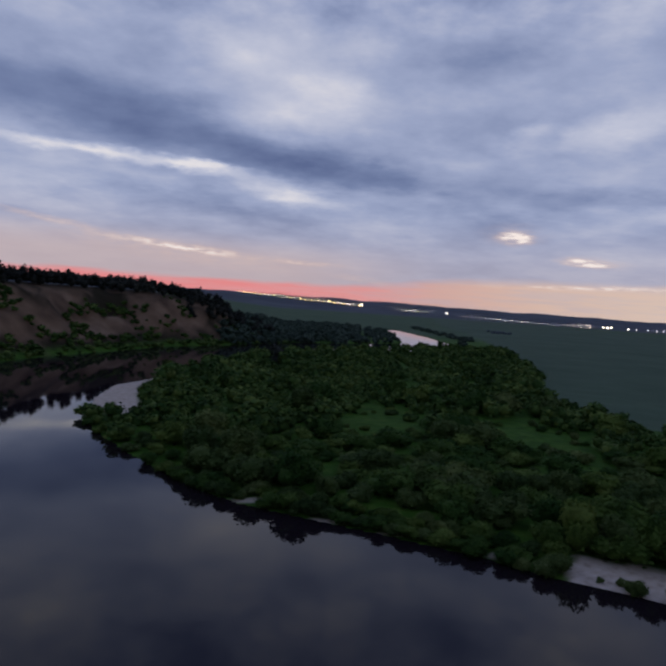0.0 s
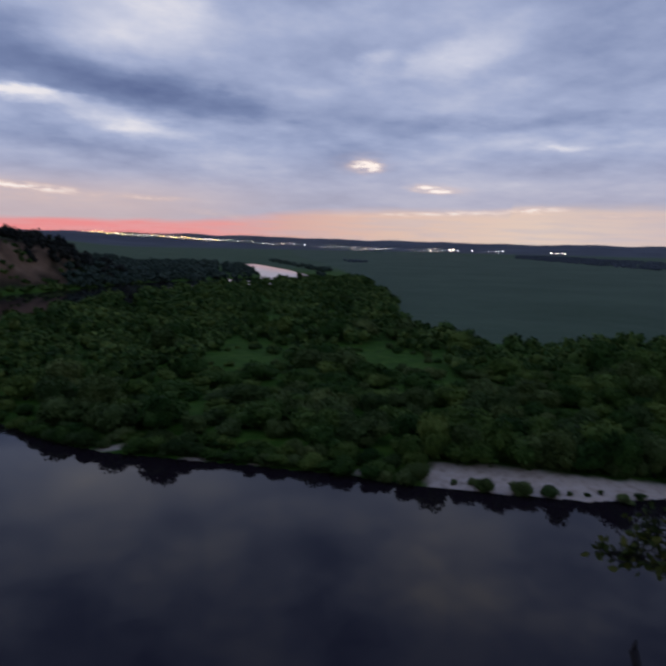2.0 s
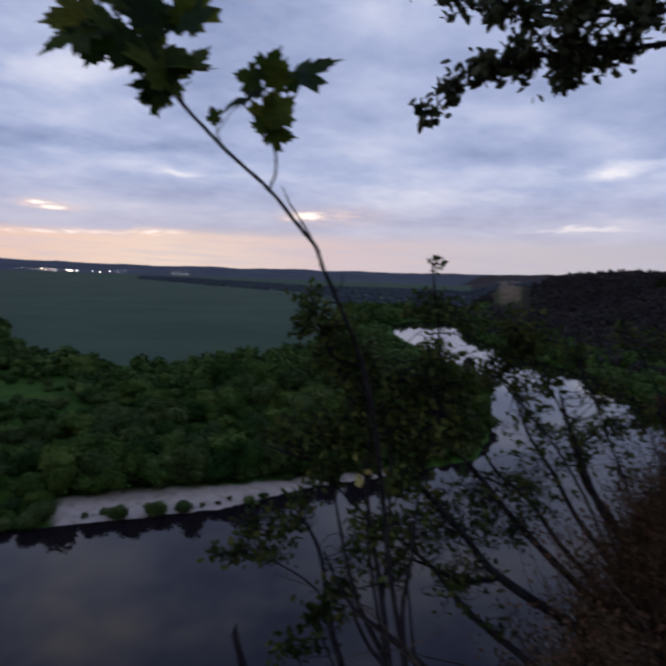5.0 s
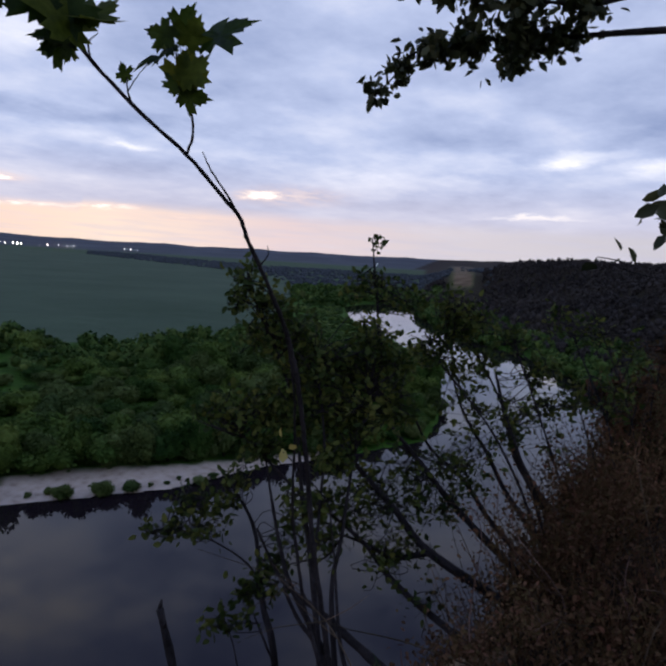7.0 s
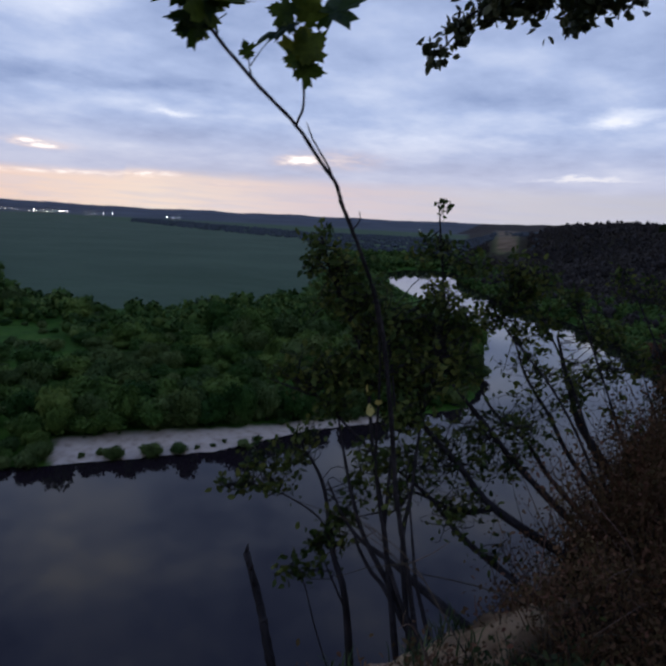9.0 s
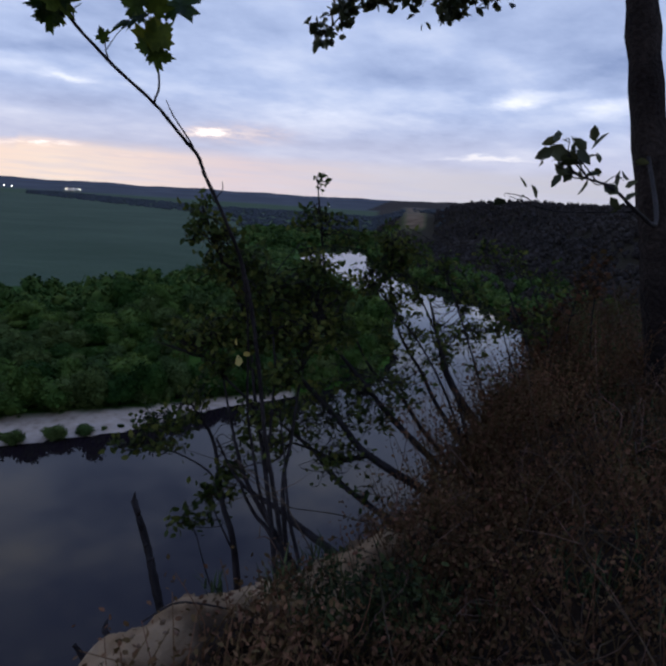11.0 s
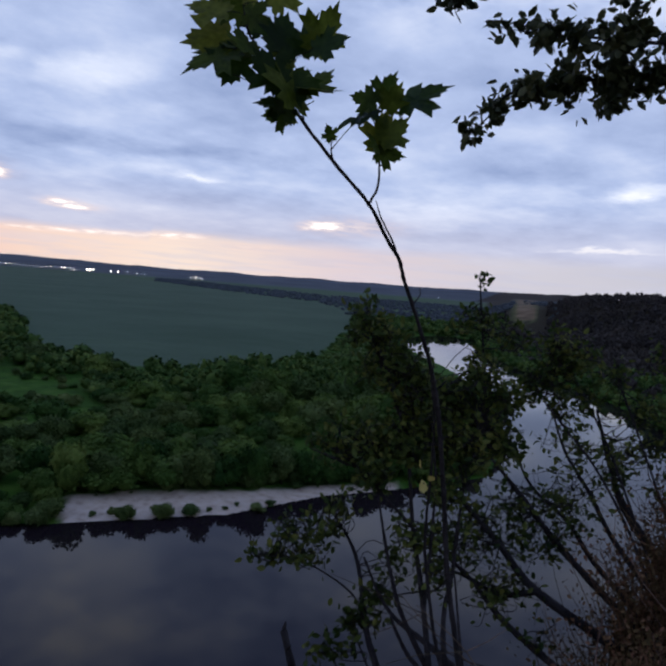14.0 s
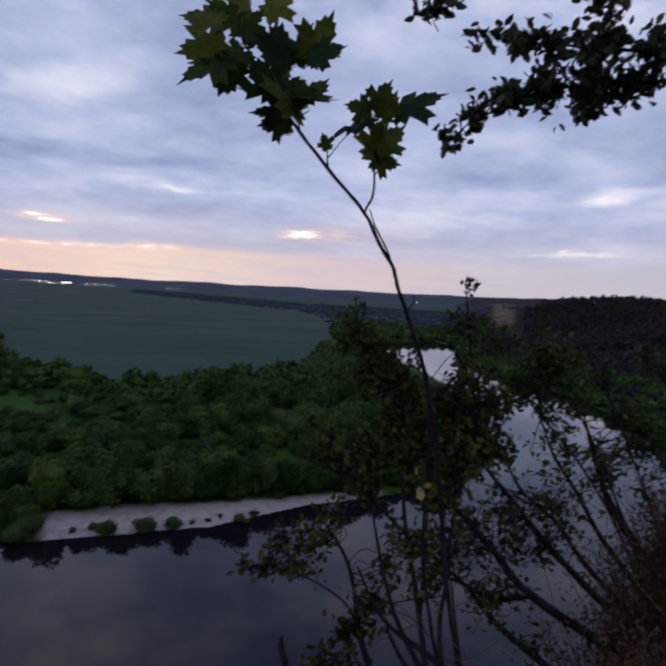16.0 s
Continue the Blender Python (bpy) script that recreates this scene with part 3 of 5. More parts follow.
# ---- trees and bushes ----
def crown(seed, lobes=7, leaves=700, core=1, leaf=0.075, tall=1.0, spread=0.62):
    """A crown of radius about 1 on the ground: rounded lobes with small leaf clumps standing out of them."""
    rng = np.random.default_rng(seed)
    parts, cent = [], []
    for k in range(lobes):
        a, rad = rng.uniform(0, 2 * np.pi), spread * np.sqrt(rng.uniform(0.02, 1))
        size = rng.uniform(0.32, 0.55)
        cz = tall * rng.uniform(0.3, 1.0) * (1 - 0.45 * rad)
        cent.append((np.array([rad * np.cos(a), rad * np.sin(a), cz]), size))
    cent.append((np.array([0, 0, 0.42 * tall]), 0.52))
    src_v, src_f = (ICO_V, ICO_F) if core == 2 else (ICO1_V, ICO1_F)
    for c, s in cent:
        V = src_v * s * 0.86
        V = V * (1 + 0.28 * np.array([noise.noise(Vector(v * 3 + c * 5)) for v in src_v])[:, None])
        parts.append((V * np.array([1, 1, 0.85]) + c, src_f))
    dirs = rng.normal(size=(leaves, 3))
    dirs /= np.linalg.norm(dirs, axis=1, keepdims=True)
    dirs[:, 2] = np.abs(dirs[:, 2]) * np.where(rng.uniform(size=leaves) < 0.8, 1, -1)
    LV, LF = [], []
    for k in range(leaves):
        c, s = cent[rng.integers(len(cent))]
        p = c + dirs[k] * s * rng.uniform(0.78, 1.12) * np.array([1, 1, 0.9])
        R = random_turn(rng, 1.1)
        q = np.array([[-0.5, -0.8, 0], [0.6, -0.3, 0.15], [0.2, 0.9, 0], [-0.6, 0.3, -0.1]]) * leaf * rng.uniform(0.7, 1.5)
        LV.append(q @ R.T + p)
        LF += [[4 * k, 4 * k + 1, 4 * k + 2], [4 * k, 4 * k + 2, 4 * k + 3]]
    parts.append((np.concatenate(LV), np.array(LF)))
    V, F = joined(parts)
    keep = V[:, 2] < 0.02
    V[keep, 2] = 0.02
    return V, F


def trunk_of(seed, tall=0.6, r=0.06):
    rng = np.random.default_rng(seed)
    runs = []
    for k in range(4):
        a = rng.uniform(0, 6.28)
        tip = np.array([0.35 * np.cos(a), 0.35 * np.sin(a), tall])
        pts = spline([(0, 0, -0.15), tuple(tip * np.array([0.25, 0.25, 0.45])), tuple(tip)], 4)
        runs.append(tube(pts, np.linspace(r, r * 0.3, len(pts)), 5))
    return joined(runs)


KINDS = []
for s in range(6):
    m = willow if s % 3 else willow_grey
    V, F = crown(100 + s, lobes=6 + s % 3, leaves=1150, core=1, leaf=0.068, tall=1.0 + 0.15 * (s % 2))
    T, G = trunk_of(200 + s)
    KINDS.append((mesh_of("crown", V, F, m), mesh_of("trunk", T, G, bark)))
SMALL = [crown(300 + s, lobes=4, leaves=130, core=1, leaf=0.14) for s in range(4)]
MIDDLE = [crown(500 + s, lobes=3, leaves=95, core=1, leaf=0.12) for s in range(6)]
TINY = [crown(400 + s, lobes=2, leaves=45, core=1, leaf=0.24) for s in range(4)]
HILL = [crown(560 + s, lobes=2, leaves=40, core=1, leaf=0.17, tall=1.5, spread=0.4) for s in range(8)]
FAR = [crown(450 + s, lobes=3, leaves=10, core=1, leaf=0.12) for s in range(5)]


def tree(at, size, tall, kind, turn, label, category="bush", name="willow_bush", group="willows on the river spit"):
    """One bush or tree: trunk and crown, at its foot."""
    ob = thing(name, at, label, category, group)
    ob.rotation_euler = (0, 0, turn)
    ob.scale = (size, size, tall)
    crown_mesh, trunk_mesh = KINDS[kind]
    part("crown", crown_mesh, ob)
    part("trunk", trunk_mesh, ob)
    return ob


def wood(name, spots, label, mat, templates, rng, kind="stuff", category="woodland", smooth=False):
    """A whole stand of far trees as one object. spots: x, y, z, radius, height."""
    parts = []
    for k, (x, y, z, rad, tall) in enumerate(spots):
        V, F = templates[k % len(templates)]
        a = rng.uniform(0, 6.28)
        W = V * np.array([rad, rad, tall])
        W = W @ np.array([[np.cos(a), np.sin(a), 0], [-np.sin(a), np.cos(a), 0], [0, 0, 1]]) + (x, y, z)
        parts.append((W, F))
    V, F = joined(parts)
    return tagged(new(name, mesh_of(name, V, F, mat, smooth=smooth)), label, category, kind=kind)


rng = np.random.default_rng(7)
belt_wood = material("channel_woodland", ((0.022, 0.037, 0.024), (0.036, 0.056, 0.038), (0.054, 0.076, 0.052)), 0.9, (0.03, 0.3), vary=0.25, island=True)
# bushes of the spit, spread evenly; open glades and the sand stay free
SPIT_WOOD = [(-75, 330), (-90, 258), (-90, 215), (-80, 170), (-55, 128), (-30, 105), (0, 90), (30, 78), (60, 68), (100, 58), (126, 70), (158, 95), (200, 124), (240, 168), (266, 212),
             (235, 225), (199, 204), (152, 189), (114, 188), (95, 196), (89, 263), (119, 366), (150, 560), (120, 575), (40, 500), (-30, 415)]
GLADES = ((15, 183, 15, 34), (57, 177, 17, 29), (9, 163, 9, 7), (50, 160, 7, 5), (99, 156, 4, 8), (-20, 225, 12, 6))
cand = np.stack([rng.uniform(-80, 265, 26000), rng.uniform(65, 570, 26000)], 1)
cand = cand[within(cand[:, 0], cand[:, 1], SPIT_WOOD)]
for gx, gy, gw, gh in GLADES:
    cand = cand[np.hypot((cand[:, 0] - gx) / gw, (cand[:, 1] - gy) / gh) + 0.45 * fbm(cand[:, 0] / 7, cand[:, 1] / 7, 2, 71) > 0.95]
cand = cand[(line_distance(cand[:, 0], cand[:, 1], INNER) > 1.6) & ~within(cand[:, 0], cand[:, 1], RIVER)]
cand = cand[lie(cand[:, 0], cand[:, 1])[1]["sand"] < 0.25]
cand = cand[(cand[:, 0] < 175) | (line_distance(cand[:, 0], cand[:, 1], INNER) > 14)]


def openness(x, y):
    """Below zero: meadow with a few low bushes; above: closed groups of trees."""
    return fbm(x / 17, y / 17, 2, 91) + 0.42 + 1.5 * step(x, 70, 100) + 1.5 * step(y, 162, 148) + 1.2 * step(x, -12, -30)


cand = cand[(openness(cand[:, 0], cand[:, 1]) > 0) | (rng.uniform(size=len(cand)) < 0.09)]
spit_gap = line_distance(cand[:, 0], cand[:, 1], SPIT + SPIT[:1])
cand = cand[~((cand[:, 0] < -50) & (spit_gap < 5) & (cand[:, 1] > 172) & (cand[:, 1] < 262) & (cand[:, 0] < np.interp(cand[:, 1], [165, 186, 206, 228, 246], [-47, -55, -61, -65, -64])))]
kept = np.zeros((0, 2))
for p in cand:
    gap = 4.1 + 0.010 * max(0, np.hypot(*p) - 100)
    if len(kept) == 0 or np.min(np.hypot(*(kept - p).T)) > gap:
        kept = np.vstack([kept, p])
order = np.argsort(np.hypot(kept[:, 0] - 30, kept[:, 1]))
kept = kept[order]
zs = lie(kept[:, 0], kept[:, 1])[0]
shore = line_distance(kept[:, 0], kept[:, 1], INNER)
opens = openness(kept[:, 0], kept[:, 1])
LABELS = ("dense dark green willow bush on the river spit", "grey-green willow bush on the river spit", "tall rounded green bush on the river spit")
for k, ((x, y), z) in enumerate(zip(kept[:290], zs[:290])):
    size = rng.uniform(2.2, 3.4) if rng.uniform() < 0.5 else rng.uniform(3.6, 6.0)
    tall = size * rng.uniform(0.75, 1.15)
    if opens[k] < 0.05:
        size, tall = rng.uniform(1.0, 2.2), rng.uniform(0.7, 1.6)
    if x > 175:
        tall *= 0.6
    elif x > 95:
        size, tall = size * 1.15, tall * 1.45
    elif shore[k] < 7:
        size, tall = min(size, 2.6), min(tall, 1.9)
    if -8 < x < 75 and 118 < y < 158:
        tall *= 0.7
    kind = int(rng.integers(6))
    tree((x, y, z - 0.1), size, tall, kind, rng.uniform(0, 6.28), LABELS[1 if kind % 3 == 0 else (2 if tall > 4 else 0)])
spots = []
for (x, y), z in zip(kept[290:], zs[290:]):
    s = rng.uniform(2.6, 4.8) * (1 + 0.0012 * max(0, np.hypot(x, y) - 200))
    if rng.uniform() < 0.25:
        s *= 1.35
    spots.append((x, y, z - 0.1, s, s * rng.uniform(0.7, 1.1) * (0.5 if x > 175 else 1.4 if x > 95 and y < 180 else 1)))
wood("willow_thicket", spots, "dense green willow thicket covering the spit", copse, SMALL, rng)

# large round willows between the glades
for x, y, s, t in ((33, 163, 6.2, 6.0), (29, 156, 5.6, 5.4), (36, 154, 6.6, 6.2), (42, 148, 6.0, 5.2), (34, 146, 5.2, 4.6), (50, 214, 7, 6.4), (62, 216, 7.5, 6.6), (75, 214, 7, 6), (-8, 196, 6.4, 5.6), (-4, 214, 6.4, 6),
                   (32, 224, 6.5, 6.8), (24, 232, 5.5, 6.5), (84, 186, 6.2, 5.6)):
    tree((x, y, height(x, y) - 0.1), s, t, int(rng.integers(6)), rng.uniform(0, 6.28), "large round-crowned willow beside an open glade", category="tree", name="willow_tree", group="large willows")

# low bushes in the glades
r8 = np.random.default_rng(8)
for k in range(34):
    gx, gy, gw, gh = GLADES[k % 2]
    a, rad = r8.uniform(0, 6.28), np.sqrt(r8.uniform(0.15, 0.9))
    x, y, s = gx + gw * rad * np.cos(a), gy + gh * rad * np.sin(a), r8.uniform(0.8, 2.3)
    tree((x, y, height(x, y) - 0.05), s, s * r8.uniform(0.5, 0.85), int(r8.integers(6)), r8.uniform(0, 6.28), "small low bush in a grassy glade", name="glade_bush", group="bushes in the glades")

# the wood's edge behind the sandbar
for x, y, s in ((34, 95.5, 2.8), (38.5, 94.6, 3.2), (43, 92.6, 2.7), (47, 90.6, 3.3), (51.5, 88.6, 2.9), (56, 86.2, 3.2), (60.5, 84.2, 2.8), (64.5, 82.8, 3.1), (69, 81.4, 2.8), (73.5, 79.8, 3.2), (78, 77.6, 2.9), (83, 74.8, 3.0)):
    y -= 1.1
    tree((x, y, height(x, y) - 0.1), s * 1.15, s * rng.uniform(1.35, 1.9), int(rng.integers(6)), rng.uniform(0, 6.28), "dense green bush at the sandbar's upper edge", name="willow_bush")

# bushes down to the water round the spit's tip
r11 = np.random.default_rng(11)
for k, x in enumerate(np.arange(86, 150, 2.6)):
    y = float(np.interp(x, [86, 107, 128, 160], [70.5, 66, 75, 99])) + 1.4 + (k % 2) * 1.6
    s = r11.uniform(1.7, 2.6)
    tree((x, y, max(0.05, height(x, y)) - 0.1), s, s * r11.uniform(0.8, 1.3), int(r11.integers(6)), r11.uniform(0, 6.28), "dense dark green bush leaning over the water", name="bank_bush", group="scrub along the bank")

# low scrub along the spit's water line
for x, y, s, t in ((30.7, 85.6, 2.2, 1.9), (26.2, 88.6, 1.9, 1.4), (23.0, 91.0, 2.4, 1.7), (18.5, 94.0, 2.3, 1.5), (13.5, 96.2, 2.2, 1.4), (8.5, 98.6, 2.4, 1.5),
                   (3.5, 100.8, 2.0, 1.4), (-1.5, 102.8, 2.6, 1.8), (-6.0, 105.2, 2.3, 2.0), (-17.5, 110.2, 2.2, 1.7), (-21.5, 114.0, 2.2, 1.5), (-26.0, 118.0, 2.2, 1.5)):
    tree((x, y, height(x, y) - 0.1), s * 1.1, t * 1.25, int(rng.integers(6)), rng.uniform(0, 6.28), "low green scrub bush on the river bank", name="bank_bush", group="scrub along the bank")
for x, y, s, t in ((28.5, 87.4, 1.7, 1.2), (20.7, 92.6, 1.8, 1.2), (16.0, 95.2, 1.9, 1.1), (11.0, 97.6, 1.8, 1.2), (6.0, 99.9, 1.9, 1.1), (1.0, 102.0, 1.9, 1.3), (-3.8, 104.2, 1.9, 1.2), (-8.6, 107.6, 1.7, 1.1), (-14.6, 109.6, 1.6, 1.0), (-19.5, 112.2, 1.9, 1.2), (-23.8, 116.2, 1.8, 1.2), (-28.5, 120.8, 1.9, 1.2)):
    tree((x, y, height(x, y) - 0.1), s * 1.1, t * 1.25, int(rng.integers(6)), rng.uniform(0, 6.28), "low green scrub bush on the river bank", name="bank_bush", group="scrub along the bank")
r6 = np.random.default_rng(6)
for x in np.arange(-22, 31, 3.1):
    y = np.interp(x, [-26, -15, 3, 21, 33], [120, 111, 103.6, 95.8, 88]) + r6.uniform(0, 2.2)
    s = r6.uniform(1.8, 2.7)
    tree((x, y, height(x, y) - 0.1), s, s * r6.uniform(0.7, 1.0), int(r6.integers(6)), r6.uniform(0, 6.28), "low green scrub bush on the river bank", name="bank_bush", group="scrub along the bank")
for x, y, s, t in ((-31, 123.5, 2.0, 1.3), (-36, 129, 2.2, 1.5), (-42, 137, 2.2, 1.3), (-48, 145, 2.2, 1.4), (-54, 153, 2.3, 1.4), (-60, 162, 2.4, 1.2)):
    tree((x, y, height(x, y) - 0.1), s * 1.1, t * 1.25, int(rng.integers(6)), rng.uniform(0, 6.28), "low green scrub bush on the river bank", name="bank_bush", group="scrub along the bank")
for x, y, s, t in ((41.2, 81.2, 1.75, 1.7), (46.0, 79.0, 1.9, 1.8), (50.2, 77.6, 1.9, 1.2), (38.0, 84.0, 0.7, 0.6), (52.6, 77.0, 0.6, 0.5), (55.0, 76.4, 0.6, 0.45),
                   (57.2, 76.6, 0.55, 0.5), (58.6, 73.6, 1.6, 0.9), (62, 74.4, 1.2, 0.6), (40.2, 83.4, 0.8, 0.9)):
    tree((x, y, max(0.05, height(x, y)) - 0.05), s, t, (0, 3)[int(rng.integers(2))], rng.uniform(0, 6.28), "small round green bush on the pale sandbar", name="sandbar_bush", group="bushes on the sandbar")

# woods along the far channel, belts beyond the field, the bluffs' woods and the wood on the far bank
def spread(count, sample, test, size, tall):
    """Spots for a stand of trees: drawn by sample, kept by test, with radius and height in the given ranges."""
    got = []
    while len(got) < count:
        x, y = sample(count * 3)
        h, at = lie(x, y)
        ok = test(x, y, h, at) & ~within(x, y, RIVER)
        for a, c, d in zip(x[ok], y[ok], h[ok]):
            s = rng.uniform(*size)
            got.append((a, c, d - 0.3, s, s * rng.uniform(*tall)))
    return got[:count]


def fan(az0, az1, r0, r1):
    def draw(n):
        az, far = np.radians(rng.uniform(az0, az1, n)), np.sqrt(rng.uniform(r0**2, r1**2, n))
        return far * np.sin(az), far * np.cos(az)
    return draw


def bearing(x, y):
    return np.degrees(np.arctan2(x, y))


def by_channel(x, y, h, at):
    d = np.minimum(line_distance(x, y, INNER), line_distance(x, y, OUTER))
    return ((d < rng.uniform(1, 45, len(x))) | (x < 60)) & (h < 14) & ~((x > 110) & (d > 10)) & ~((x > 28) & (x < 130) & (y > 585) & (x > y * 0.04)) & (y > np.interp(x, [-80, 60, 130], [440, 520, 600])) & (x + 0.09 * y + 16 * fbm(x / 30, y / 30, 2, 61) > -38)


wood("channel_woods", spread(1150, lambda n: (rng.uniform(-110, 170, n), rng.uniform(430, 960, n)), by_channel, (3.2, 6.5), (0.7, 1.15)), "dark belt of trees along the far channel", belt_wood, TINY, rng)


wood("pond_trees", spread(120, lambda n: (rng.uniform(10, 70, n), rng.uniform(600, 930, n)), lambda x, y, h, at: line_distance(x, y, OUTER) < 40, (3, 5.5), (0.8, 1.1))
     + spread(90, lambda n: (rng.uniform(124, 176, n), rng.uniform(735, 1145, n)), lambda x, y, h, at: np.abs(x - np.interp(y, [735, 1145], [158, 142])) < 9, (3, 5), (0.7, 1.0)),
     "dark trees round the far end of the channel", belt_wood, TINY, rng)


def beyond_field(x, y, h, at):
    az, far = bearing(x, y), np.hypot(x, y)
    start = np.interp(az, [28, 31.5, 36, 43, 46, 50, 58, 66], [1950, 1570, 1300, 1060, 640, 560, 560, 560])
    return (far > start) & (far < np.where(az > 44, 1700, start * 1.6)) & (at["bare"] < 0.1) & ~((az > 59.4) & (az < 62.8) & (far < 720))


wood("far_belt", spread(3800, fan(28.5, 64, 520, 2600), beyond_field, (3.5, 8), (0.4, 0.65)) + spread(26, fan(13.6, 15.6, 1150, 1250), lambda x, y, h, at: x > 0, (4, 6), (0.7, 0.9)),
     "distant dark woodland belt beyond the field", far_wood_hazed, FAR, rng, smooth=True)

def on_hillside(x, y, h, at):
    az, far = bearing(x, y), np.hypot(x, y)
    return (line_distance(x, y, OUTER) > 7) & (at["bare"] < 0.1) & ~((az < 62.7) & (az > 59.4) & (far > 380) & (h > 5))


wood("hillside_woods", spread(4600, fan(57.5, 88, 190, 740), on_hillside, (1.8, 3.6), (1.0, 1.6)) , "dark wooded hillside above the river bend", hill_wood, HILL, rng)
wood("bank_thicket", spread(620, fan(57, 86, 170, 480), lambda x, y, h, at: (line_distance(x, y, OUTER) < 34) & (line_distance(x, y, OUTER) < line_distance(x, y, INNER)), (2.8, 5), (0.9, 1.3)), "green thicket along the water under the hillside", copse, MIDDLE, rng)
FIELD_EDGE = [(172, 190), (199, 209), (300, 297), (345, 300), (336, 276), (318, 262), (265, 213), (236, 178), (200, 150), (170, 160)]
wood("field_edge_thicket", spread(330, lambda n: (rng.uniform(165, 350, n), rng.uniform(145, 305, n)), lambda x, y, h, at: within(x, y, FIELD_EDGE) & (line_distance(x, y, INNER) > 5), (2.6, 4.2), (0.35, 0.6)),
     "low green thicket between field and river bend", copse, MIDDLE, rng)
wood("bend_woods", spread(480, lambda n: (rng.uniform(300, 560, n), rng.uniform(215, 480, n)), lambda x, y, h, at: (line_distance(x, y, OUTER) < 150) & (line_distance(x, y, OUTER) < line_distance(x, y, INNER)) & (bearing(x, y) < 59.4) & (bearing(x, y) > 46), (3.5, 6), (0.9, 1.3)),
     "trees closing the river's far bend", copse, TINY, rng)


def bluff_top(x, y):
    return np.interp(bearing(x, y), [-70, -30, -16, -11, -8, -5], [36, 35.5, 35, 28, 12, 1.5])


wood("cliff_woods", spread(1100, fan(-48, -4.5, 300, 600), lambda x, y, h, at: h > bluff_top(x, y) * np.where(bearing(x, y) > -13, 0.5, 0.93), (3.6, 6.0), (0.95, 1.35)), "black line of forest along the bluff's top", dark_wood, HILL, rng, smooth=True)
wood("bluff_scrub", spread(520, fan(-40, -4, 290, 560), lambda x, y, h, at: (line_distance(x, y, OUTER) < 48) & (value_noise(x / 14, y / 14, 77) > np.where(line_distance(x, y, OUTER) > 16, 0.12, -0.7)) & ~((x > -45) & (y < 420)),
     (1.6, 3.6), (0.7, 1.0)), "patches of dark scrub on the bare bluff", copse, TINY, rng)

# ---- lights of the far village ----
lamp_white = lamp_material("white_lamp", (1.0, 0.84, 0.66), 26)
lamp_yellow = lamp_material("yellow_lamp", (1.0, 0.62, 0.22), 22)
lamp_dim = lamp_material("dim_lamp", (1.0, 0.78, 0.55), 10)
head_v, head_f = ICO1_V * np.array([1, 1, 0.75]), ICO1_F
pole_v, pole_f = tube([(0, 0, -8), (0, 0, -3), (0, 0, -0.6)], [0.5, 0.4, 0.3], 5)
POLE = mesh_of("pole", pole_v, pole_f, metal)
HEADS = {m.name: mesh_of("lamp_head", head_v, head_f, m, smooth=True) for m in (lamp_white, lamp_yellow, lamp_dim)}


def village_lamp(az, el, size, mat):
    """A street light of the village, found where the land meets its line of sight from the bluff."""
    far = np.linspace(2300, 4450, 300)
    x, y = far * np.sin(radians(az)), far * np.cos(radians(az))
    up = np.degrees(np.arctan((lie(x, y)[0] + 8 - 35) / far))
    k = int(np.argmax(up > el)) if (up > el).any() else len(far) - 1
    z = 35 + far[k] * np.tan(radians(el))
    ob = thing("street_lamp", (x[k], y[k], z), "yellow street light in the far town" if mat is lamp_yellow else "white street light in the far village", "street lamp", "lights of the far village")
    size *= 0.5
    ob.scale = (size, size, 1)
    head = part("lamp_head", HEADS[mat.name], ob)
    head.scale = (1, 1, size)
    part("pole", POLE, ob)


LINE = ((-6, 0.62), (-1, 0.45), (0, 0.12), (2.4, 0.04), (8, -0.13), (15, -0.42), (23, -0.46), (33, -0.48), (54, -0.43))


def lamp_line(az):
    return float(np.interp(az, [p[0] for p in LINE], [p[1] for p in LINE]))


for k in range(26):
    az = -8.6 + k * 0.33 + rng.uniform(-0.16, 0.16)
    village_lamp(az, 0.56 - 0.016 * k + rng.uniform(-0.06, 0.05), rng.uniform(2.5, 5.5), lamp_yellow if rng.uniform() < 0.75 else lamp_white)
for k in range(12):
    az = -0.6 + k * 0.28
    village_lamp(az, lamp_line(az) + rng.uniform(-0.05, 0.05), rng.uniform(2.5, 5), lamp_yellow if rng.uniform() < 0.6 else lamp_white)
for k in range(56):
    az = 2.4 + k * 0.37 + rng.uniform(-0.15, 0.15)
    faint = value_noise(np.array([az * 0.55]), np.array([0.5]), 45)[0] < -0.3
    village_lamp(az, lamp_line(az) + rng.uniform(-0.08, 0.06), rng.uniform(1.4, 2.4) if faint else rng.uniform(1.8, 4.0), lamp_dim if faint or rng.uniform() < 0.35 else lamp_white)
for az, s in ((22.9, 4.5), (23.2, 5.0), (23.5, 4), (24.8, 3), (25.4, 3.2), (26.2, 3), (26.9, 3.2), (27.4, 2.5), (31.4, 3), (31.9, 3), (32.4, 3.4), (53.4, 2.4)):
    village_lamp(az, lamp_line(az), s, lamp_white)


# ---- the bluff's edge, close by ----
LEAF_V = np.array([[0, 0, 0], [0.30, 0.35, 0.06], [0.22, 0.75, 0.05], [0, 1.05, -0.05], [-0.22, 0.75, 0.05], [-0.30, 0.35, 0.06], [0, 0.5, -0.03]])
LEAF_F = np.array([[0, 1, 6], [1, 2, 6], [2, 3, 6], [3, 4, 6], [4, 5, 6], [5, 0, 6]])


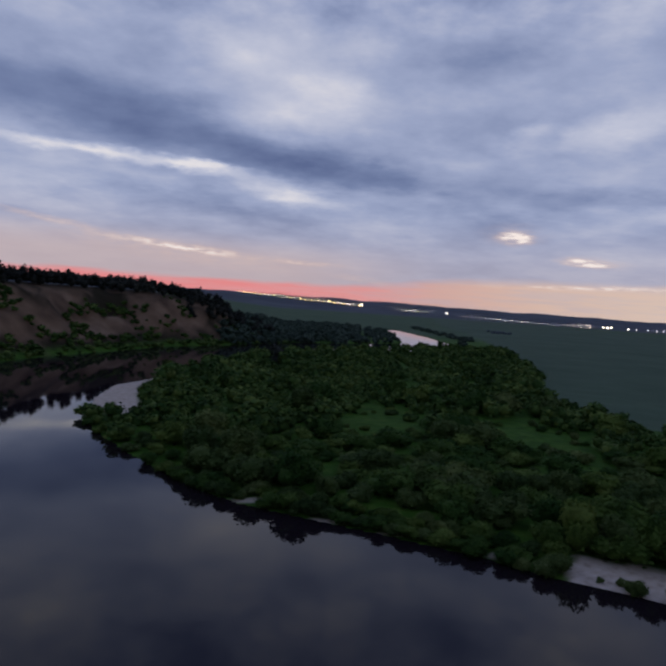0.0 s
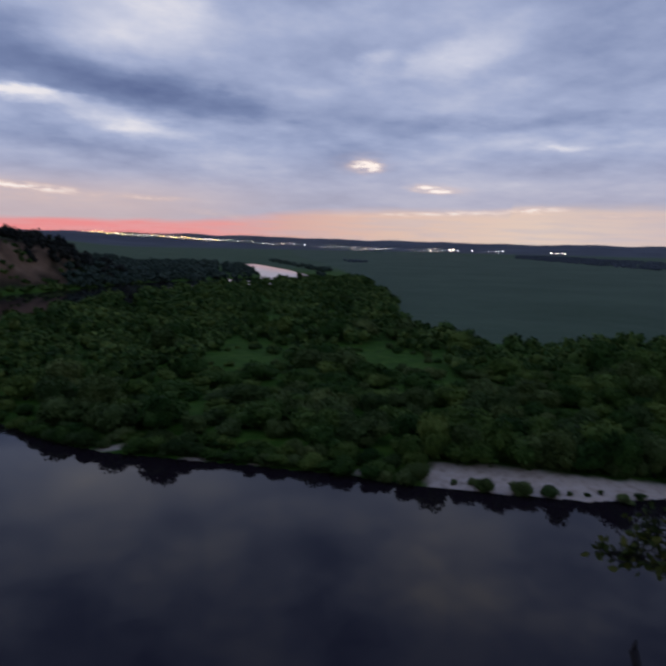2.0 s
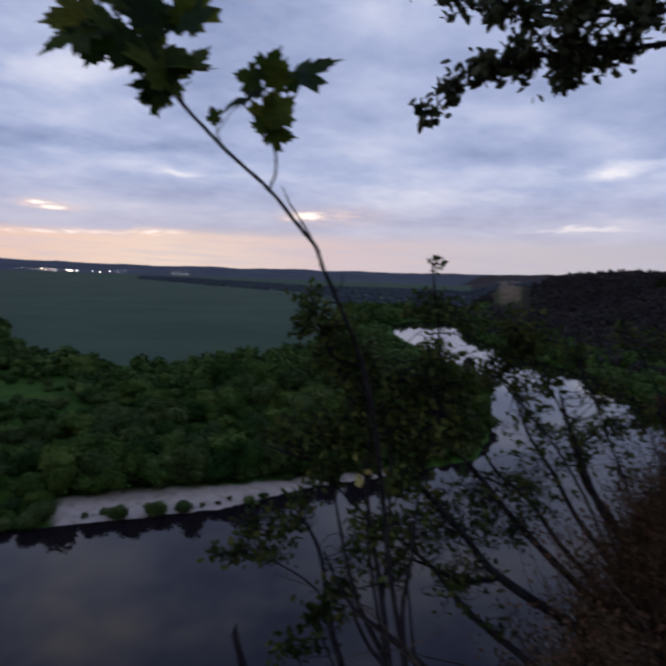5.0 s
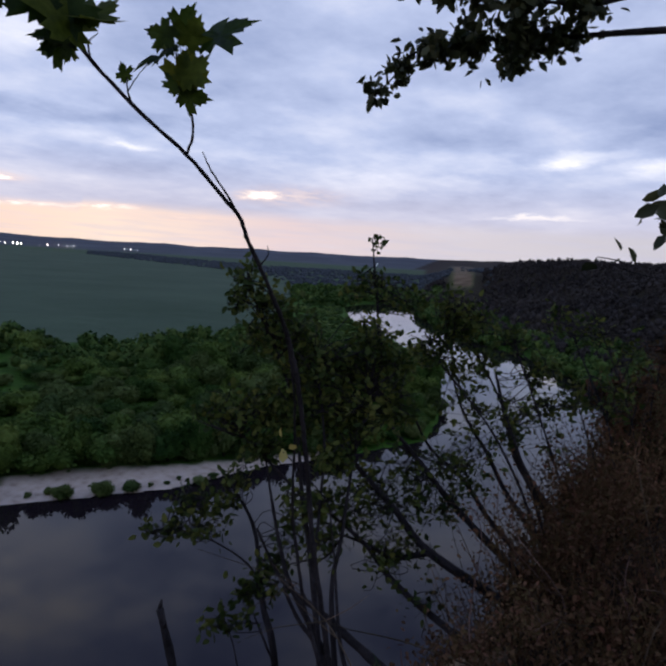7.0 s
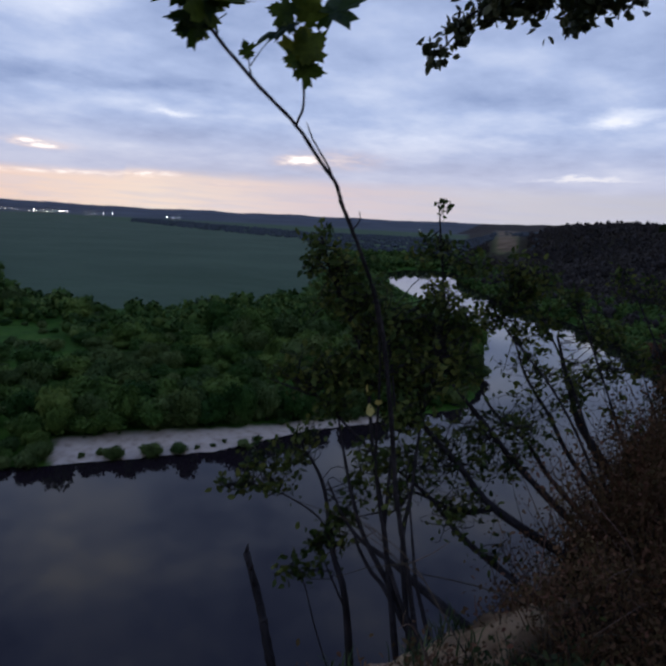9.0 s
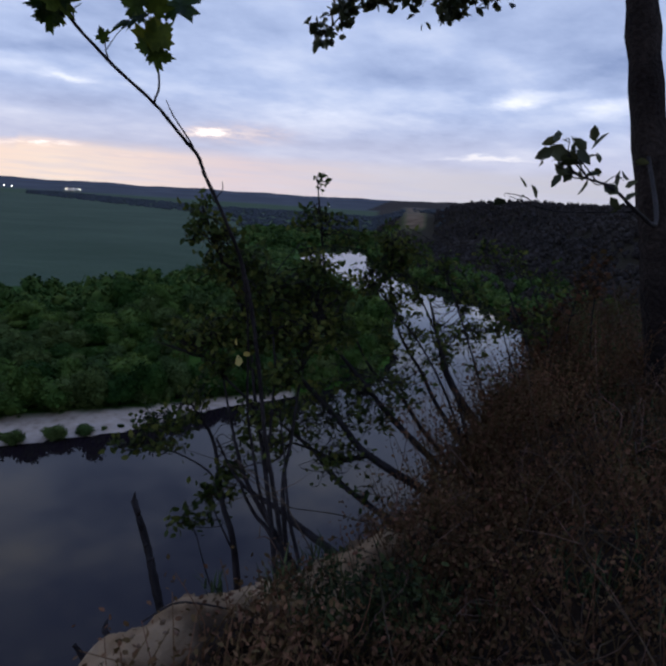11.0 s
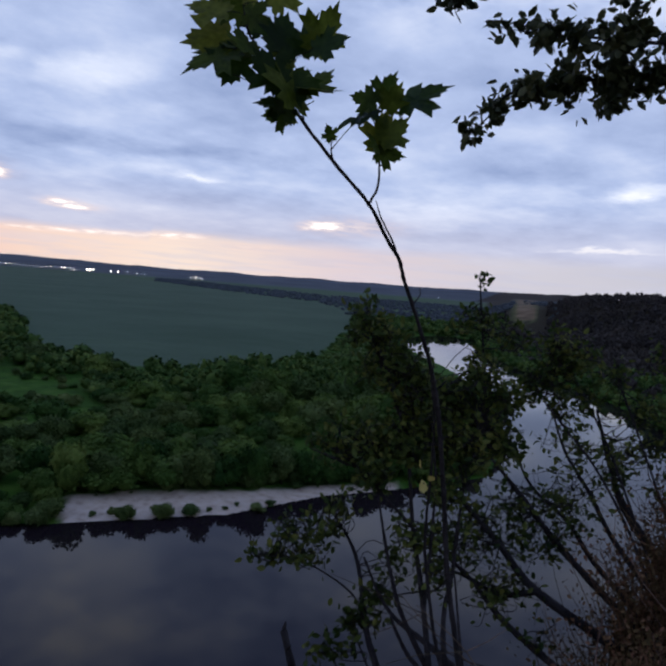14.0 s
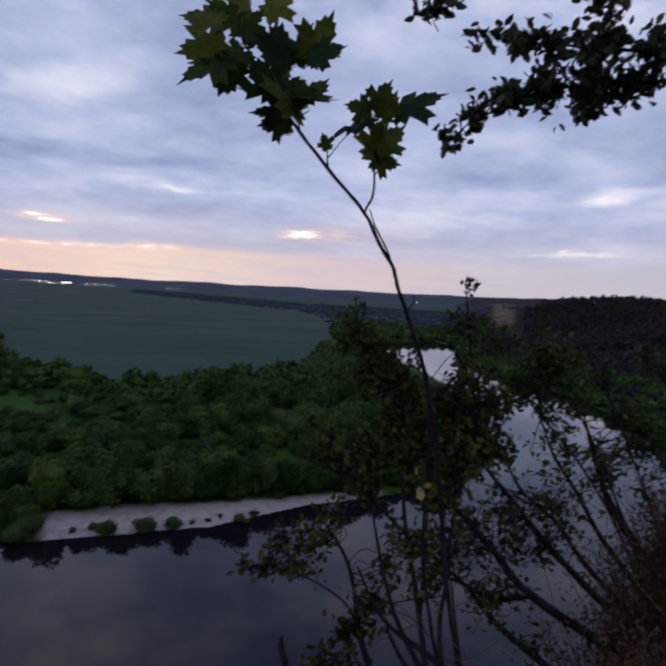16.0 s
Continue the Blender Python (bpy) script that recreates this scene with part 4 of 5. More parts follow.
def maple_outline():
    """A five-lobed maple leaf with toothed lobes, 1 long, its stalk at the origin."""
    half = [(0.0, 0.0), (0.11, -0.09), (0.33, -0.11), (0.29, 0.0), (0.47, 0.05), (0.31, 0.19), (0.50, 0.27), (0.72, 0.37), (0.57, 0.44), (0.60, 0.60), (0.41, 0.55), (0.25, 0.50),
            (0.31, 0.69), (0.21, 0.72), (0.17, 0.87), (0.08, 0.84), (0.0, 1.06)]
    ring = half + [(-x, y) for x, y in half[-2:0:-1]]
    V = [(x, y, 0.10 * abs(x) - 0.25 * x * x - 0.12 * (y - 0.3) ** 2) for x, y in ring] + [(0, 0.32, -0.02)]
    n = len(ring)
    return np.array(V), np.array([[k, (k + 1) % n, n] for k in range(n)])


MAPLE_V, MAPLE_F = maple_outline()


def near_stems(name, runs, mat, parent, label="", rough=0.06):
    """Stems as tubes. runs: control points, radius at the foot, radius at the tip."""
    made = []
    for pts, r0, r1 in runs:
        P = spline(pts, 6)
        P[1:-1] += np.random.default_rng(len(P)).normal(scale=0.0006, size=P[1:-1].shape)
        made.append(P)
        rr = np.linspace(r0, r1, len(P)) * (1 + rough * np.random.default_rng(len(P) + 3).normal(size=len(P)))
        V, F = tube(P - np.array(parent.location), rr, 7)
        part(name, mesh_of(name, V, F, mat, smooth=True), parent, label)
    return made


def leafy(parent, stems, clumps, leaf_mat, size, seed, template=(LEAF_V, LEAF_F), up=0.3, per=7, twig_r=0.0025):
    """Twigs that run from the stems into each clump, set with leaves. clumps: middle, reach (three numbers), twigs."""
    r = np.random.default_rng(seed)
    allp = np.concatenate(stems)
    tw, lv = [], []
    org = np.array(parent.location)
    for mid_, reach_, count in clumps:
        mid_ = np.array(mid_)
        near_ = allp[np.argsort(np.linalg.norm(allp - mid_, axis=1))[:5]]
        for k in range(count):
            d = r.normal(size=3)
            tip = mid_ + d / np.linalg.norm(d) * np.array(reach_) * r.uniform(0.2, 1) ** 0.5
            src = near_[r.integers(len(near_))]
            a = mid_ + r.normal(size=3) * np.array(reach_) * 0.35
            P = spline([src, (src + a) / 2 + r.normal(size=3) * 0.16 * np.linalg.norm(a - src), a, tip], 3)
            tw.append(tube(P - org, np.linspace(twig_r * 1.6, twig_r * 0.5, len(P)), 4))
            for j in range(per):
                s = r.uniform(0.35, 1.0)
                q = P[min(len(P) - 1, int(s * len(P)))] + r.normal(size=3) * size * 0.5
                R = random_turn(r, up)
                lv.append((turned(template[0], R, q - org, size * r.uniform(0.6, 1.25)), template[1]))
    V, F = joined(tw)
    part("twig_work", mesh_of("twig_work", V, F, bark), parent)["kind"] = "stuff"
    V, F = joined(lv)
    part("foliage", mesh_of("foliage", V, F, leaf_mat), parent)["kind"] = "stuff"


# maple sapling that leans out over the drop
sapling = thing("maple_sapling", (2.16, 1.19, 33.3), "slender maple sapling with large leaves leaning over the drop", "sapling")
A = [(2.13, 1.19, 33.1), (2.158, 1.32, 33.493), (2.164, 1.377, 33.675), (2.163, 1.428, 33.87), (2.147, 1.46, 34.131), (2.122, 1.48, 34.341), (2.089, 1.49, 34.516), (2.04, 1.499, 34.672), (1.981, 1.498, 34.782),
     (1.852, 1.487, 34.966), (1.793, 1.482, 35.041), (1.749, 1.476, 35.111), (1.632, 1.441, 35.176), (1.435, 1.345, 35.255), (1.242, 1.313, 35.345), (1.103, 1.33, 35.456), (1.036, 1.347, 35.534),
     (0.998, 1.359, 35.579), (0.965, 1.367, 35.628), (0.955, 1.369, 35.677)]
main = near_stems("stem", [(A, 0.0125, 0.0025)], bark, sapling)
near_stems("second_stem", [([(2.20, 1.24, 33.1), (2.232, 1.445, 33.4), (2.22, 1.5, 33.544), (2.215, 1.561, 33.785), (2.192, 1.575, 33.956), (2.154, 1.549, 34.247), (2.093, 1.51, 34.477), (2.035, 1.503, 34.671),
                             (1.984, 1.503, 34.785), (1.93, 1.497, 34.86)], 0.010, 0.0022)], bark, sapling)
near_stems("side_shoot", [([(1.435, 1.345, 35.255), (1.424, 1.306, 35.304), (1.398, 1.282, 35.36), (1.362, 1.265, 35.399), (1.339, 1.25, 35.446)], 0.0042, 0.002),
                          ([(1.397, 1.282, 35.353), (1.393, 1.26, 35.366), (1.389, 1.226, 35.388)], 0.0018, 0.0011),
                          ([(1.242, 1.313, 35.343), (1.225, 1.305, 35.372), (1.213, 1.291, 35.397)], 0.0028, 0.0014),
                          ([(1.226, 1.304, 35.373), (1.228, 1.278, 35.396), (1.247, 1.252, 35.438)], 0.0016, 0.0011),
                          ([(1.135, 1.325, 35.43), (1.13, 1.32, 35.461), (1.13, 1.281, 35.474)], 0.0026, 0.0013),
                          ([(1.04, 1.345, 35.53), (0.978, 1.339, 35.492), (0.923, 1.349, 35.495)], 0.0022, 0.0012),
                          ([(1.752, 1.476, 35.105), (1.672, 1.452, 35.175), (1.60, 1.44, 35.235), (1.55, 1.425, 35.285)], 0.0045, 0.0016),
                          ([(1.86, 1.487, 34.955), (1.892, 1.482, 34.992), (1.891, 1.486, 35.023)], 0.003, 0.0015)], bark, sapling)
ACROSS, INWARD = np.array([0.74, -0.6726, 0.0]), np.array([0.6726, 0.74, 0.0])
LEAF_MESHES = [mesh_of("leaf", MAPLE_V * np.array([k, 1, bend]), MAPLE_F, maple) for k, bend in ((1.0, 1.0), (0.86, 1.8), (1.08, -0.8), (0.72, 2.4))]


def maple_spray(parent, centre, leaves, shoots, seed):
    """Maple leaves in a loose upright spray. leaves: the foot of the blade across and up from the centre and its length, in millimetres, and the way that its tip points, in degrees."""
    r = np.random.default_rng(seed)
    centre, org, stalks = np.array(centre), np.array(parent.location), []
    shoots = np.concatenate(shoots)
    for dx, dz, ang, ln in leaves:
        foot = centre + ACROSS * dx * 0.001 + np.array([0, 0, dz * 0.001]) + INWARD * r.uniform(-0.045, 0.045)
        tip = ACROSS * math.cos(radians(ang)) + np.array([0, 0, math.sin(radians(ang))]) + INWARD * r.uniform(-0.35, 0.35)
        tip /= np.linalg.norm(tip)
        z = -INWARD * r.uniform(0.35, 1.0) + np.array([0, 0, r.uniform(-0.2, 1.2)]) + ACROSS * r.uniform(-0.6, 0.6)
        z -= tip * (z @ tip)
        z /= np.linalg.norm(z)
        R = Matrix(np.stack([np.cross(tip, z), tip, z], 1).tolist())
        leaf_ob = part("leaf", LEAF_MESHES[int(r.integers(4))], parent)
        leaf_ob.matrix_local = Matrix.LocRotScale(Vector(foot - org), R.to_quaternion(), Vector((1, 1, 1)) * ln * 0.00101)
        src = shoots[int(np.argmin(np.linalg.norm(shoots - foot, axis=1)))]
        P = spline([src, (src + foot) / 2 + r.normal(size=3) * 0.006, foot], 3)
        stalks.append(tube(P - org, np.linspace(0.0013, 0.0009, len(P)), 4))
    V, F = joined(stalks)
    part("leaf_stalks", mesh_of("leaf_stalks", V, F, bark), parent)["kind"] = "stuff"


maple_spray(sapling, (1.003, 1.324, 35.547),
            ((-101, 68, -156, 125), (-103, 100, 172, 104), (-81, 11, -150, 137), (-71, 17, -109, 102), (-38, 13, 159, 89), (-43, 2, 117, 77), (-47, 66, 56, 77), (-22, 73, 116, 98), (28, 21, 81, 116), (56, -2, 124, 95),
             (81, 37, 72, 105), (114, 45, 61, 121), (115, 27, 13, 92), (79, -110, 106, 145), (65, -17, -73, 98), (99, -52, 42, 95), (88, -58, -3, 107), (38, -61, 135, 101), (73, -96, 172, 106), (69, -115, -174, 85),
             (73, -107, -122, 48), (-61, 113, 149, 104), (1, 138, 49, 106), (-47, 135, 109, 105)), [main[0][-30:]], 31)
maple_spray(sapling, (1.313, 1.222, 35.465),
            ((-23, 21, -155, 108), (-12, 31, 164, 76), (-15, 16, 133, 67), (-3, 40, 62, 86), (55, 29, 30, 147), (20, 18, 63, 77), (-3, 11, -140, 75), (5, -81, 79, 110), (10, -69, 42, 93), (3, -90, -5, 79),
             (1, -99, 117, 60), (17, -74, 35, 54), (-121, -71, 114, 47)), [np.array([(1.339, 1.25, 35.446), (1.35, 1.257, 35.42), (1.213, 1.291, 35.397), (1.389, 1.226, 35.388)])], 37)

# shrub at the lip
shrub = thing("lip_shrub", (2.8, 1.75, 32.6), "many-stemmed green shrub rooted just under the bluff's lip", "shrub", "shrubs at the lip")
S = near_stems("stem", [([(2.70, 1.70, 32.4), (2.89, 2.04, 33.21), (2.97, 2.23, 33.62), (3.03, 2.38, 34.09), (2.98, 2.53, 34.45), (2.73, 2.56, 34.88)], 0.019, 0.004),
                        ([(2.76, 1.65, 32.4), (2.92, 1.92, 33.12), (3.06, 1.99, 33.42), (3.30, 2.12, 33.84), (3.52, 2.16, 34.3)], 0.018, 0.005),
                        ([(2.95, 1.65, 32.5), (2.80, 2.06, 33.11), (2.81, 2.21, 33.32), (2.84, 2.33, 33.55), (2.87, 2.45, 33.84)], 0.018, 0.006),
                        ([(2.89, 2.04, 33.21), (2.98, 2.1, 33.6), (3.1, 2.2, 33.95), (3.15, 2.35, 34.4)], 0.012, 0.004),
                        ([(2.97, 2.23, 33.62), (2.85, 2.5, 33.85), (2.76, 2.75, 34.02)], 0.009, 0.003)], bark, shrub)
S += near_stems("stem", [([(2.95, 1.45, 32.85), (3.026, 1.885, 32.89), (3.038, 2.013, 32.923), (3.026, 2.163, 32.959), (3.01, 2.318, 33.0), (3.01, 2.465, 33.088), (2.98, 2.6, 33.3)], 0.028, 0.007),
                         ([(2.93, 1.8, 32.6), (2.967, 2.062, 32.794), (2.978, 2.194, 32.854), (2.971, 2.28, 32.949), (2.982, 2.347, 33.023)], 0.018, 0.008),
                         ([(2.40, 1.35, 33.1), (2.466, 1.49, 33.283), (2.498, 1.539, 33.37), (2.533, 1.586, 33.461), (2.57, 1.629, 33.536), (2.6, 1.7, 33.75)], 0.011, 0.004),
                         ([(3.06, 1.99, 33.42), (3.023, 2.07, 33.289), (2.971, 2.18, 33.245), (2.945, 2.329, 33.164)], 0.007, 0.004)], bark, shrub)
leafy(shrub, S, [((2.74, 2.53, 34.86), (0.103, 0.092, 0.115), 9), ((2.72, 2.55, 34.73), (0.149, 0.115, 0.092), 11), ((2.94, 2.47, 34.71), (0.172, 0.138, 0.115), 16), ((3.09, 2.44, 34.54), (0.23, 0.172, 0.172), 29),
                 ((2.95, 2.58, 34.52), (0.207, 0.172, 0.161), 22), ((3.11, 2.37, 34.31), (0.253, 0.196, 0.196), 38)], shrub_leaf, 0.05, 41, per=8)
leafy(shrub, S, [((3.43, 2.30, 34.32), (0.231, 0.168, 0.189), 48), ((3.59, 2.09, 34.34), (0.189, 0.147, 0.189), 32), ((3.55, 2.21, 34.55), (0.21, 0.158, 0.126), 25), ((3.58, 2.03, 34.08), (0.189, 0.147, 0.168), 27),
                 ((3.05, 2.36, 34.07), (0.231, 0.179, 0.168), 46), ((3.31, 2.18, 34.01), (0.231, 0.168, 0.168), 42)], shrub_leaf, 0.05, 42, per=10)
leafy(shrub, S, [((2.87, 2.54, 34.08), (0.198, 0.176, 0.165), 32), ((2.88, 2.45, 33.87), (0.176, 0.154, 0.11), 22), ((3.14, 2.15, 33.84), (0.22, 0.165, 0.132), 28), ((2.75, 2.77, 34.03), (0.154, 0.132, 0.154), 15),
                 ((3.0, 2.07, 33.41), (0.176, 0.154, 0.143), 12), ((2.94, 2.22, 33.58), (0.176, 0.154, 0.132), 15)], shrub_leaf, 0.05, 43, per=9)
leafy(shrub, S, [((3.12, 2.4, 34.36), (0.26, 0.2, 0.2), 34), ((3.3, 2.28, 34.14), (0.26, 0.2, 0.18), 34), ((3.02, 2.42, 34.12), (0.24, 0.18, 0.16), 22)], shrub_leaf, 0.05, 48, per=9)
leafy(shrub, S, [((2.06, 1.50, 34.24), (0.03, 0.03, 0.015), 1)], yellow_leaf, 0.06, 47, per=3)

shrub = thing("slope_shrub", (2.85, 2.1, 31.6), "thin leafy shrub standing up from the steep slope", "shrub", "shrubs at the lip")
S = near_stems("stem", [([(2.85, 2.1, 31.4), (2.92, 2.32, 32.53), (3.03, 2.57, 32.81), (3.24, 2.91, 33.14), (3.22, 3.22, 33.43)], 0.03, 0.007), ([(3.03, 2.57, 32.81), (3.1, 2.8, 32.95), (2.99, 3.2, 33.05), (2.8, 3.48, 33.03)], 0.01, 0.003),
                        ([(2.92, 2.32, 32.53), (2.95, 2.55, 32.75), (2.97, 2.68, 32.9)], 0.008, 0.003)], bark, shrub)
leafy(shrub, S, [((3.03, 3.38, 33.22), (0.21, 0.168, 0.126), 17), ((2.92, 3.40, 33.06), (0.168, 0.126, 0.105), 10), ((3.18, 3.16, 33.24), (0.21, 0.168, 0.147), 17), ((3.04, 3.17, 33.06), (0.189, 0.147, 0.105), 12),
                 ((3.24, 3.07, 33.43), (0.189, 0.147, 0.126), 10), ((2.77, 3.5, 33.03), (0.053, 0.053, 0.053), 3)], shrub_leaf, 0.058, 44, per=7)
leafy(shrub, S, [((3.06, 2.59, 32.88), (0.168, 0.147, 0.137), 13), ((2.97, 2.68, 32.88), (0.126, 0.105, 0.126), 9), ((2.82, 2.55, 32.73), (0.105, 0.105, 0.063), 6), ((3.16, 2.58, 33.0), (0.168, 0.147, 0.126), 11), ((3.29, 2.57, 33.18), (0.147, 0.126, 0.126), 9)], shrub_leaf, 0.056, 45, per=7)

shrub = thing("edge_shrub", (4.2, 1.3, 32.9), "sparse dark shrub fanning out from the bluff's edge", "shrub", "shrubs at the lip")
S = near_stems("stem", [([(3.94, 1.19, 32.91), (3.70, 1.78, 33.20), (3.65, 2.04, 33.42), (3.58, 2.28, 33.63), (3.42, 2.375, 33.86)], 0.033, 0.010),
                        ([(3.70, 1.78, 33.20), (3.56, 1.96, 33.15), (3.48, 2.13, 33.21), (3.39, 2.27, 33.25)], 0.022, 0.007),
                        ([(4.38, 1.32, 32.85), (4.15, 1.83, 33.32), (4.0, 2.10, 33.65), (3.93, 2.33, 33.88)], 0.030, 0.011),
                        ([(4.48, 1.35, 32.9), (4.48, 1.76, 33.19), (4.47, 1.98, 33.42), (4.40, 2.25, 33.62), (4.2, 2.3, 33.9)], 0.023, 0.008),
                        ([(4.64, 1.35, 33.0), (4.67, 1.73, 33.34), (4.68, 1.93, 33.61), (4.65, 2.13, 33.87), (4.64, 2.26, 34.15)], 0.023, 0.007)], bark, shrub)
S += near_stems("stem", [([(4.92, 1.40, 33.1), (4.94, 1.77, 33.5), (4.96, 1.92, 33.8), (4.98, 2.07, 34.18)], 0.041, 0.010), ([(3.39, 1.2, 32.9), (3.40, 1.79, 33.07), (3.43, 2.11, 33.24), (3.30, 2.40, 33.44)], 0.024, 0.008),
                         ([(3.93, 2.33, 33.88), (3.88, 2.41, 34.41), (3.83, 2.45, 34.85), (3.80, 2.48, 35.14)], 0.014, 0.004), ([(4.64, 2.26, 34.15), (4.50, 2.2, 34.4), (4.33, 2.14, 34.7)], 0.012, 0.004)], bark, shrub)
leafy(shrub, S, [((3.81, 2.47, 35.10), (0.069, 0.057, 0.103), 3), ((3.83, 2.44, 34.83), (0.207, 0.161, 0.138), 11), ((4.09, 2.33, 34.74), (0.23, 0.184, 0.161), 15), ((4.33, 2.13, 34.70), (0.276, 0.207, 0.172), 22),
                 ((4.50, 2.01, 34.60), (0.253, 0.207, 0.184), 22), ((4.41, 2.16, 34.48), (0.253, 0.207, 0.161), 19), ((3.72, 2.51, 34.82), (0.161, 0.138, 0.115), 8)], shrub_leaf, 0.05, 53, per=8)
leafy(shrub, S, [((4.42, 2.29, 34.33), (0.21, 0.168, 0.147), 14), ((4.60, 2.17, 34.22), (0.21, 0.168, 0.147), 14), ((4.72, 2.02, 33.92), (0.21, 0.168, 0.189), 14), ((5.0, 1.77, 34.19), (0.168, 0.137, 0.147), 9),
                 ((5.0, 1.64, 33.95), (0.189, 0.147, 0.168), 13), ((5.16, 1.55, 34.0), (0.189, 0.147, 0.126), 12), ((4.78, 1.79, 33.76), (0.21, 0.147, 0.168), 12)], shrub_leaf, 0.05, 59, per=7)
leafy(shrub, S, [((3.89, 2.08, 33.40), (0.276, 0.207, 0.184), 17), ((4.08, 1.92, 33.35), (0.276, 0.207, 0.184), 16), ((3.70, 2.27, 33.55), (0.299, 0.207, 0.184), 21), ((3.25, 2.16, 33.55), (0.299, 0.207, 0.207), 21), ((3.48, 1.97, 33.25), (0.276, 0.207, 0.161), 13),
                 ((3.36, 1.6, 33.1), (0.161, 0.138, 0.092), 6), ((4.3, 1.9, 33.5), (0.345, 0.23, 0.23), 13)], shrub_leaf, 0.05, 61, per=6)
leafy(shrub, S, [((3.6, 2.2, 33.35), (0.55, 0.33, 0.22), 27), ((4.0, 2.1, 33.6), (0.55, 0.385, 0.275), 31), ((4.4, 1.95, 33.7), (0.495, 0.33, 0.33), 27), ((3.5, 1.85, 33.2), (0.44, 0.275, 0.165), 17)], shrub_leaf, 0.048, 67, per=6)
shrub = thing("fan_shrub", (4.5, 1.3, 33.1), "dark shrub with stems fanned over the water", "shrub", "shrubs at the lip")
S = near_stems("stem", [([(4.30, 1.2, 32.9), (4.36, 1.45, 33.42), (4.45, 1.8, 33.85), (4.40, 2.2, 34.25), (4.35, 2.36, 34.5)], 0.013, 0.004),
                        ([(4.45, 1.2, 32.9), (4.50, 1.5, 33.5), (4.58, 1.85, 34.1), (4.57, 2.22, 34.6)], 0.014, 0.004),
                        ([(4.75, 1.2, 33.0), (4.80, 1.45, 33.6), (4.84, 1.75, 34.2), (4.82, 1.92, 34.55)], 0.012, 0.004),
                        ([(5.25, 1.1, 33.1), (5.3, 1.25, 33.8), (5.32, 1.5, 34.3), (5.34, 1.75, 34.72)], 0.011, 0.003),
                        ([(5.55, 1.0, 33.1), (5.6, 1.2, 33.9), (5.62, 1.55, 34.65)], 0.010, 0.003)], bark, shrub)
leafy(shrub, S, [((4.35, 2.36, 34.36), (0.189, 0.147, 0.168), 12), ((4.57, 2.22, 34.55), (0.189, 0.147, 0.147), 14), ((4.55, 1.98, 34.3), (0.21, 0.147, 0.168), 14), ((4.82, 1.92, 34.47), (0.189, 0.147, 0.168), 16),
                 ((5.0, 1.68, 34.27), (0.189, 0.147, 0.168), 16), ((5.05, 1.46, 34.07), (0.189, 0.147, 0.168), 16), ((5.34, 1.75, 34.6), (0.21, 0.158, 0.168), 16), ((5.62, 1.55, 34.55), (0.231, 0.158, 0.168), 16)], shrub_leaf, 0.05, 83, per=6)
leafy(shrub, S, [((5.69, 1.27, 34.4), (0.231, 0.168, 0.21), 14), ((5.33, 1.24, 34.07), (0.231, 0.168, 0.21), 16), ((4.6, 1.74, 33.99), (0.252, 0.168, 0.189), 12), ((4.36, 2.03, 34.06), (0.252, 0.189, 0.189), 12), ((4.9, 1.5, 33.7), (0.315, 0.21, 0.21), 7)], shrub_leaf, 0.05, 89, per=6)
shrub = thing("brown_shrub", (5.5, 1.2, 33.2), "tangled brownish shrub on the bluff's edge", "shrub", "shrubs at the lip")
S = near_stems("stem", [([(5.5, 1.15, 33.1), (5.52, 1.3, 33.7), (5.55, 1.4, 34.1)], 0.014, 0.004), ([(5.45, 1.2, 33.1), (5.3, 1.35, 33.6), (5.25, 1.5, 34.0)], 0.012, 0.004), ([(5.6, 1.1, 33.1), (5.62, 1.2, 33.7), (5.7, 1.15, 34.2)], 0.012, 0.004), ([(6.2, 1.0, 33.1), (6.2, 1.2, 33.8), (6.35, 1.15, 34.5)], 0.014, 0.004), ([(6.6, 0.95, 33.1), (6.65, 1.1, 33.9), (6.72, 1.1, 34.7)], 0.014, 0.004)], bark, shrub)
leafy(shrub, S, [((5.53, 1.42, 34.05), (0.2, 0.15, 0.16), 12), ((5.50, 1.28, 33.75), (0.25, 0.18, 0.2), 16), ((5.62, 1.17, 34.15), (0.2, 0.15, 0.16), 12), ((5.13, 1.40, 33.4), (0.25, 0.15, 0.16), 12), ((6.1, 1.3, 33.8), (0.35, 0.2, 0.25), 18), ((6.3, 1.15, 34.3), (0.3, 0.2, 0.3), 18), ((6.7, 1.1, 34.5), (0.3, 0.2, 0.3), 14)], litter, 0.06, 63, per=7)

# thin weedy sprig on the slope under the lip
sprig_ob = thing("slope_sprig", (2.75, 2.05, 31.9), "thin leafy sprig growing from the steep slope", "sprig", "shrubs at the lip")
S = near_stems("stem", [([(2.75, 2.05, 31.8), (2.80, 2.45, 32.35), (2.83, 2.62, 32.62), (2.80, 2.70, 32.78)], 0.006, 0.003)], bark, sprig_ob)
leafy(sprig_ob, S, [((2.80, 2.68, 32.74), (0.11, 0.1, 0.06), 7), ((2.72, 2.72, 32.70), (0.07, 0.07, 0.04), 3)], shrub_leaf, 0.06, 97, per=5)

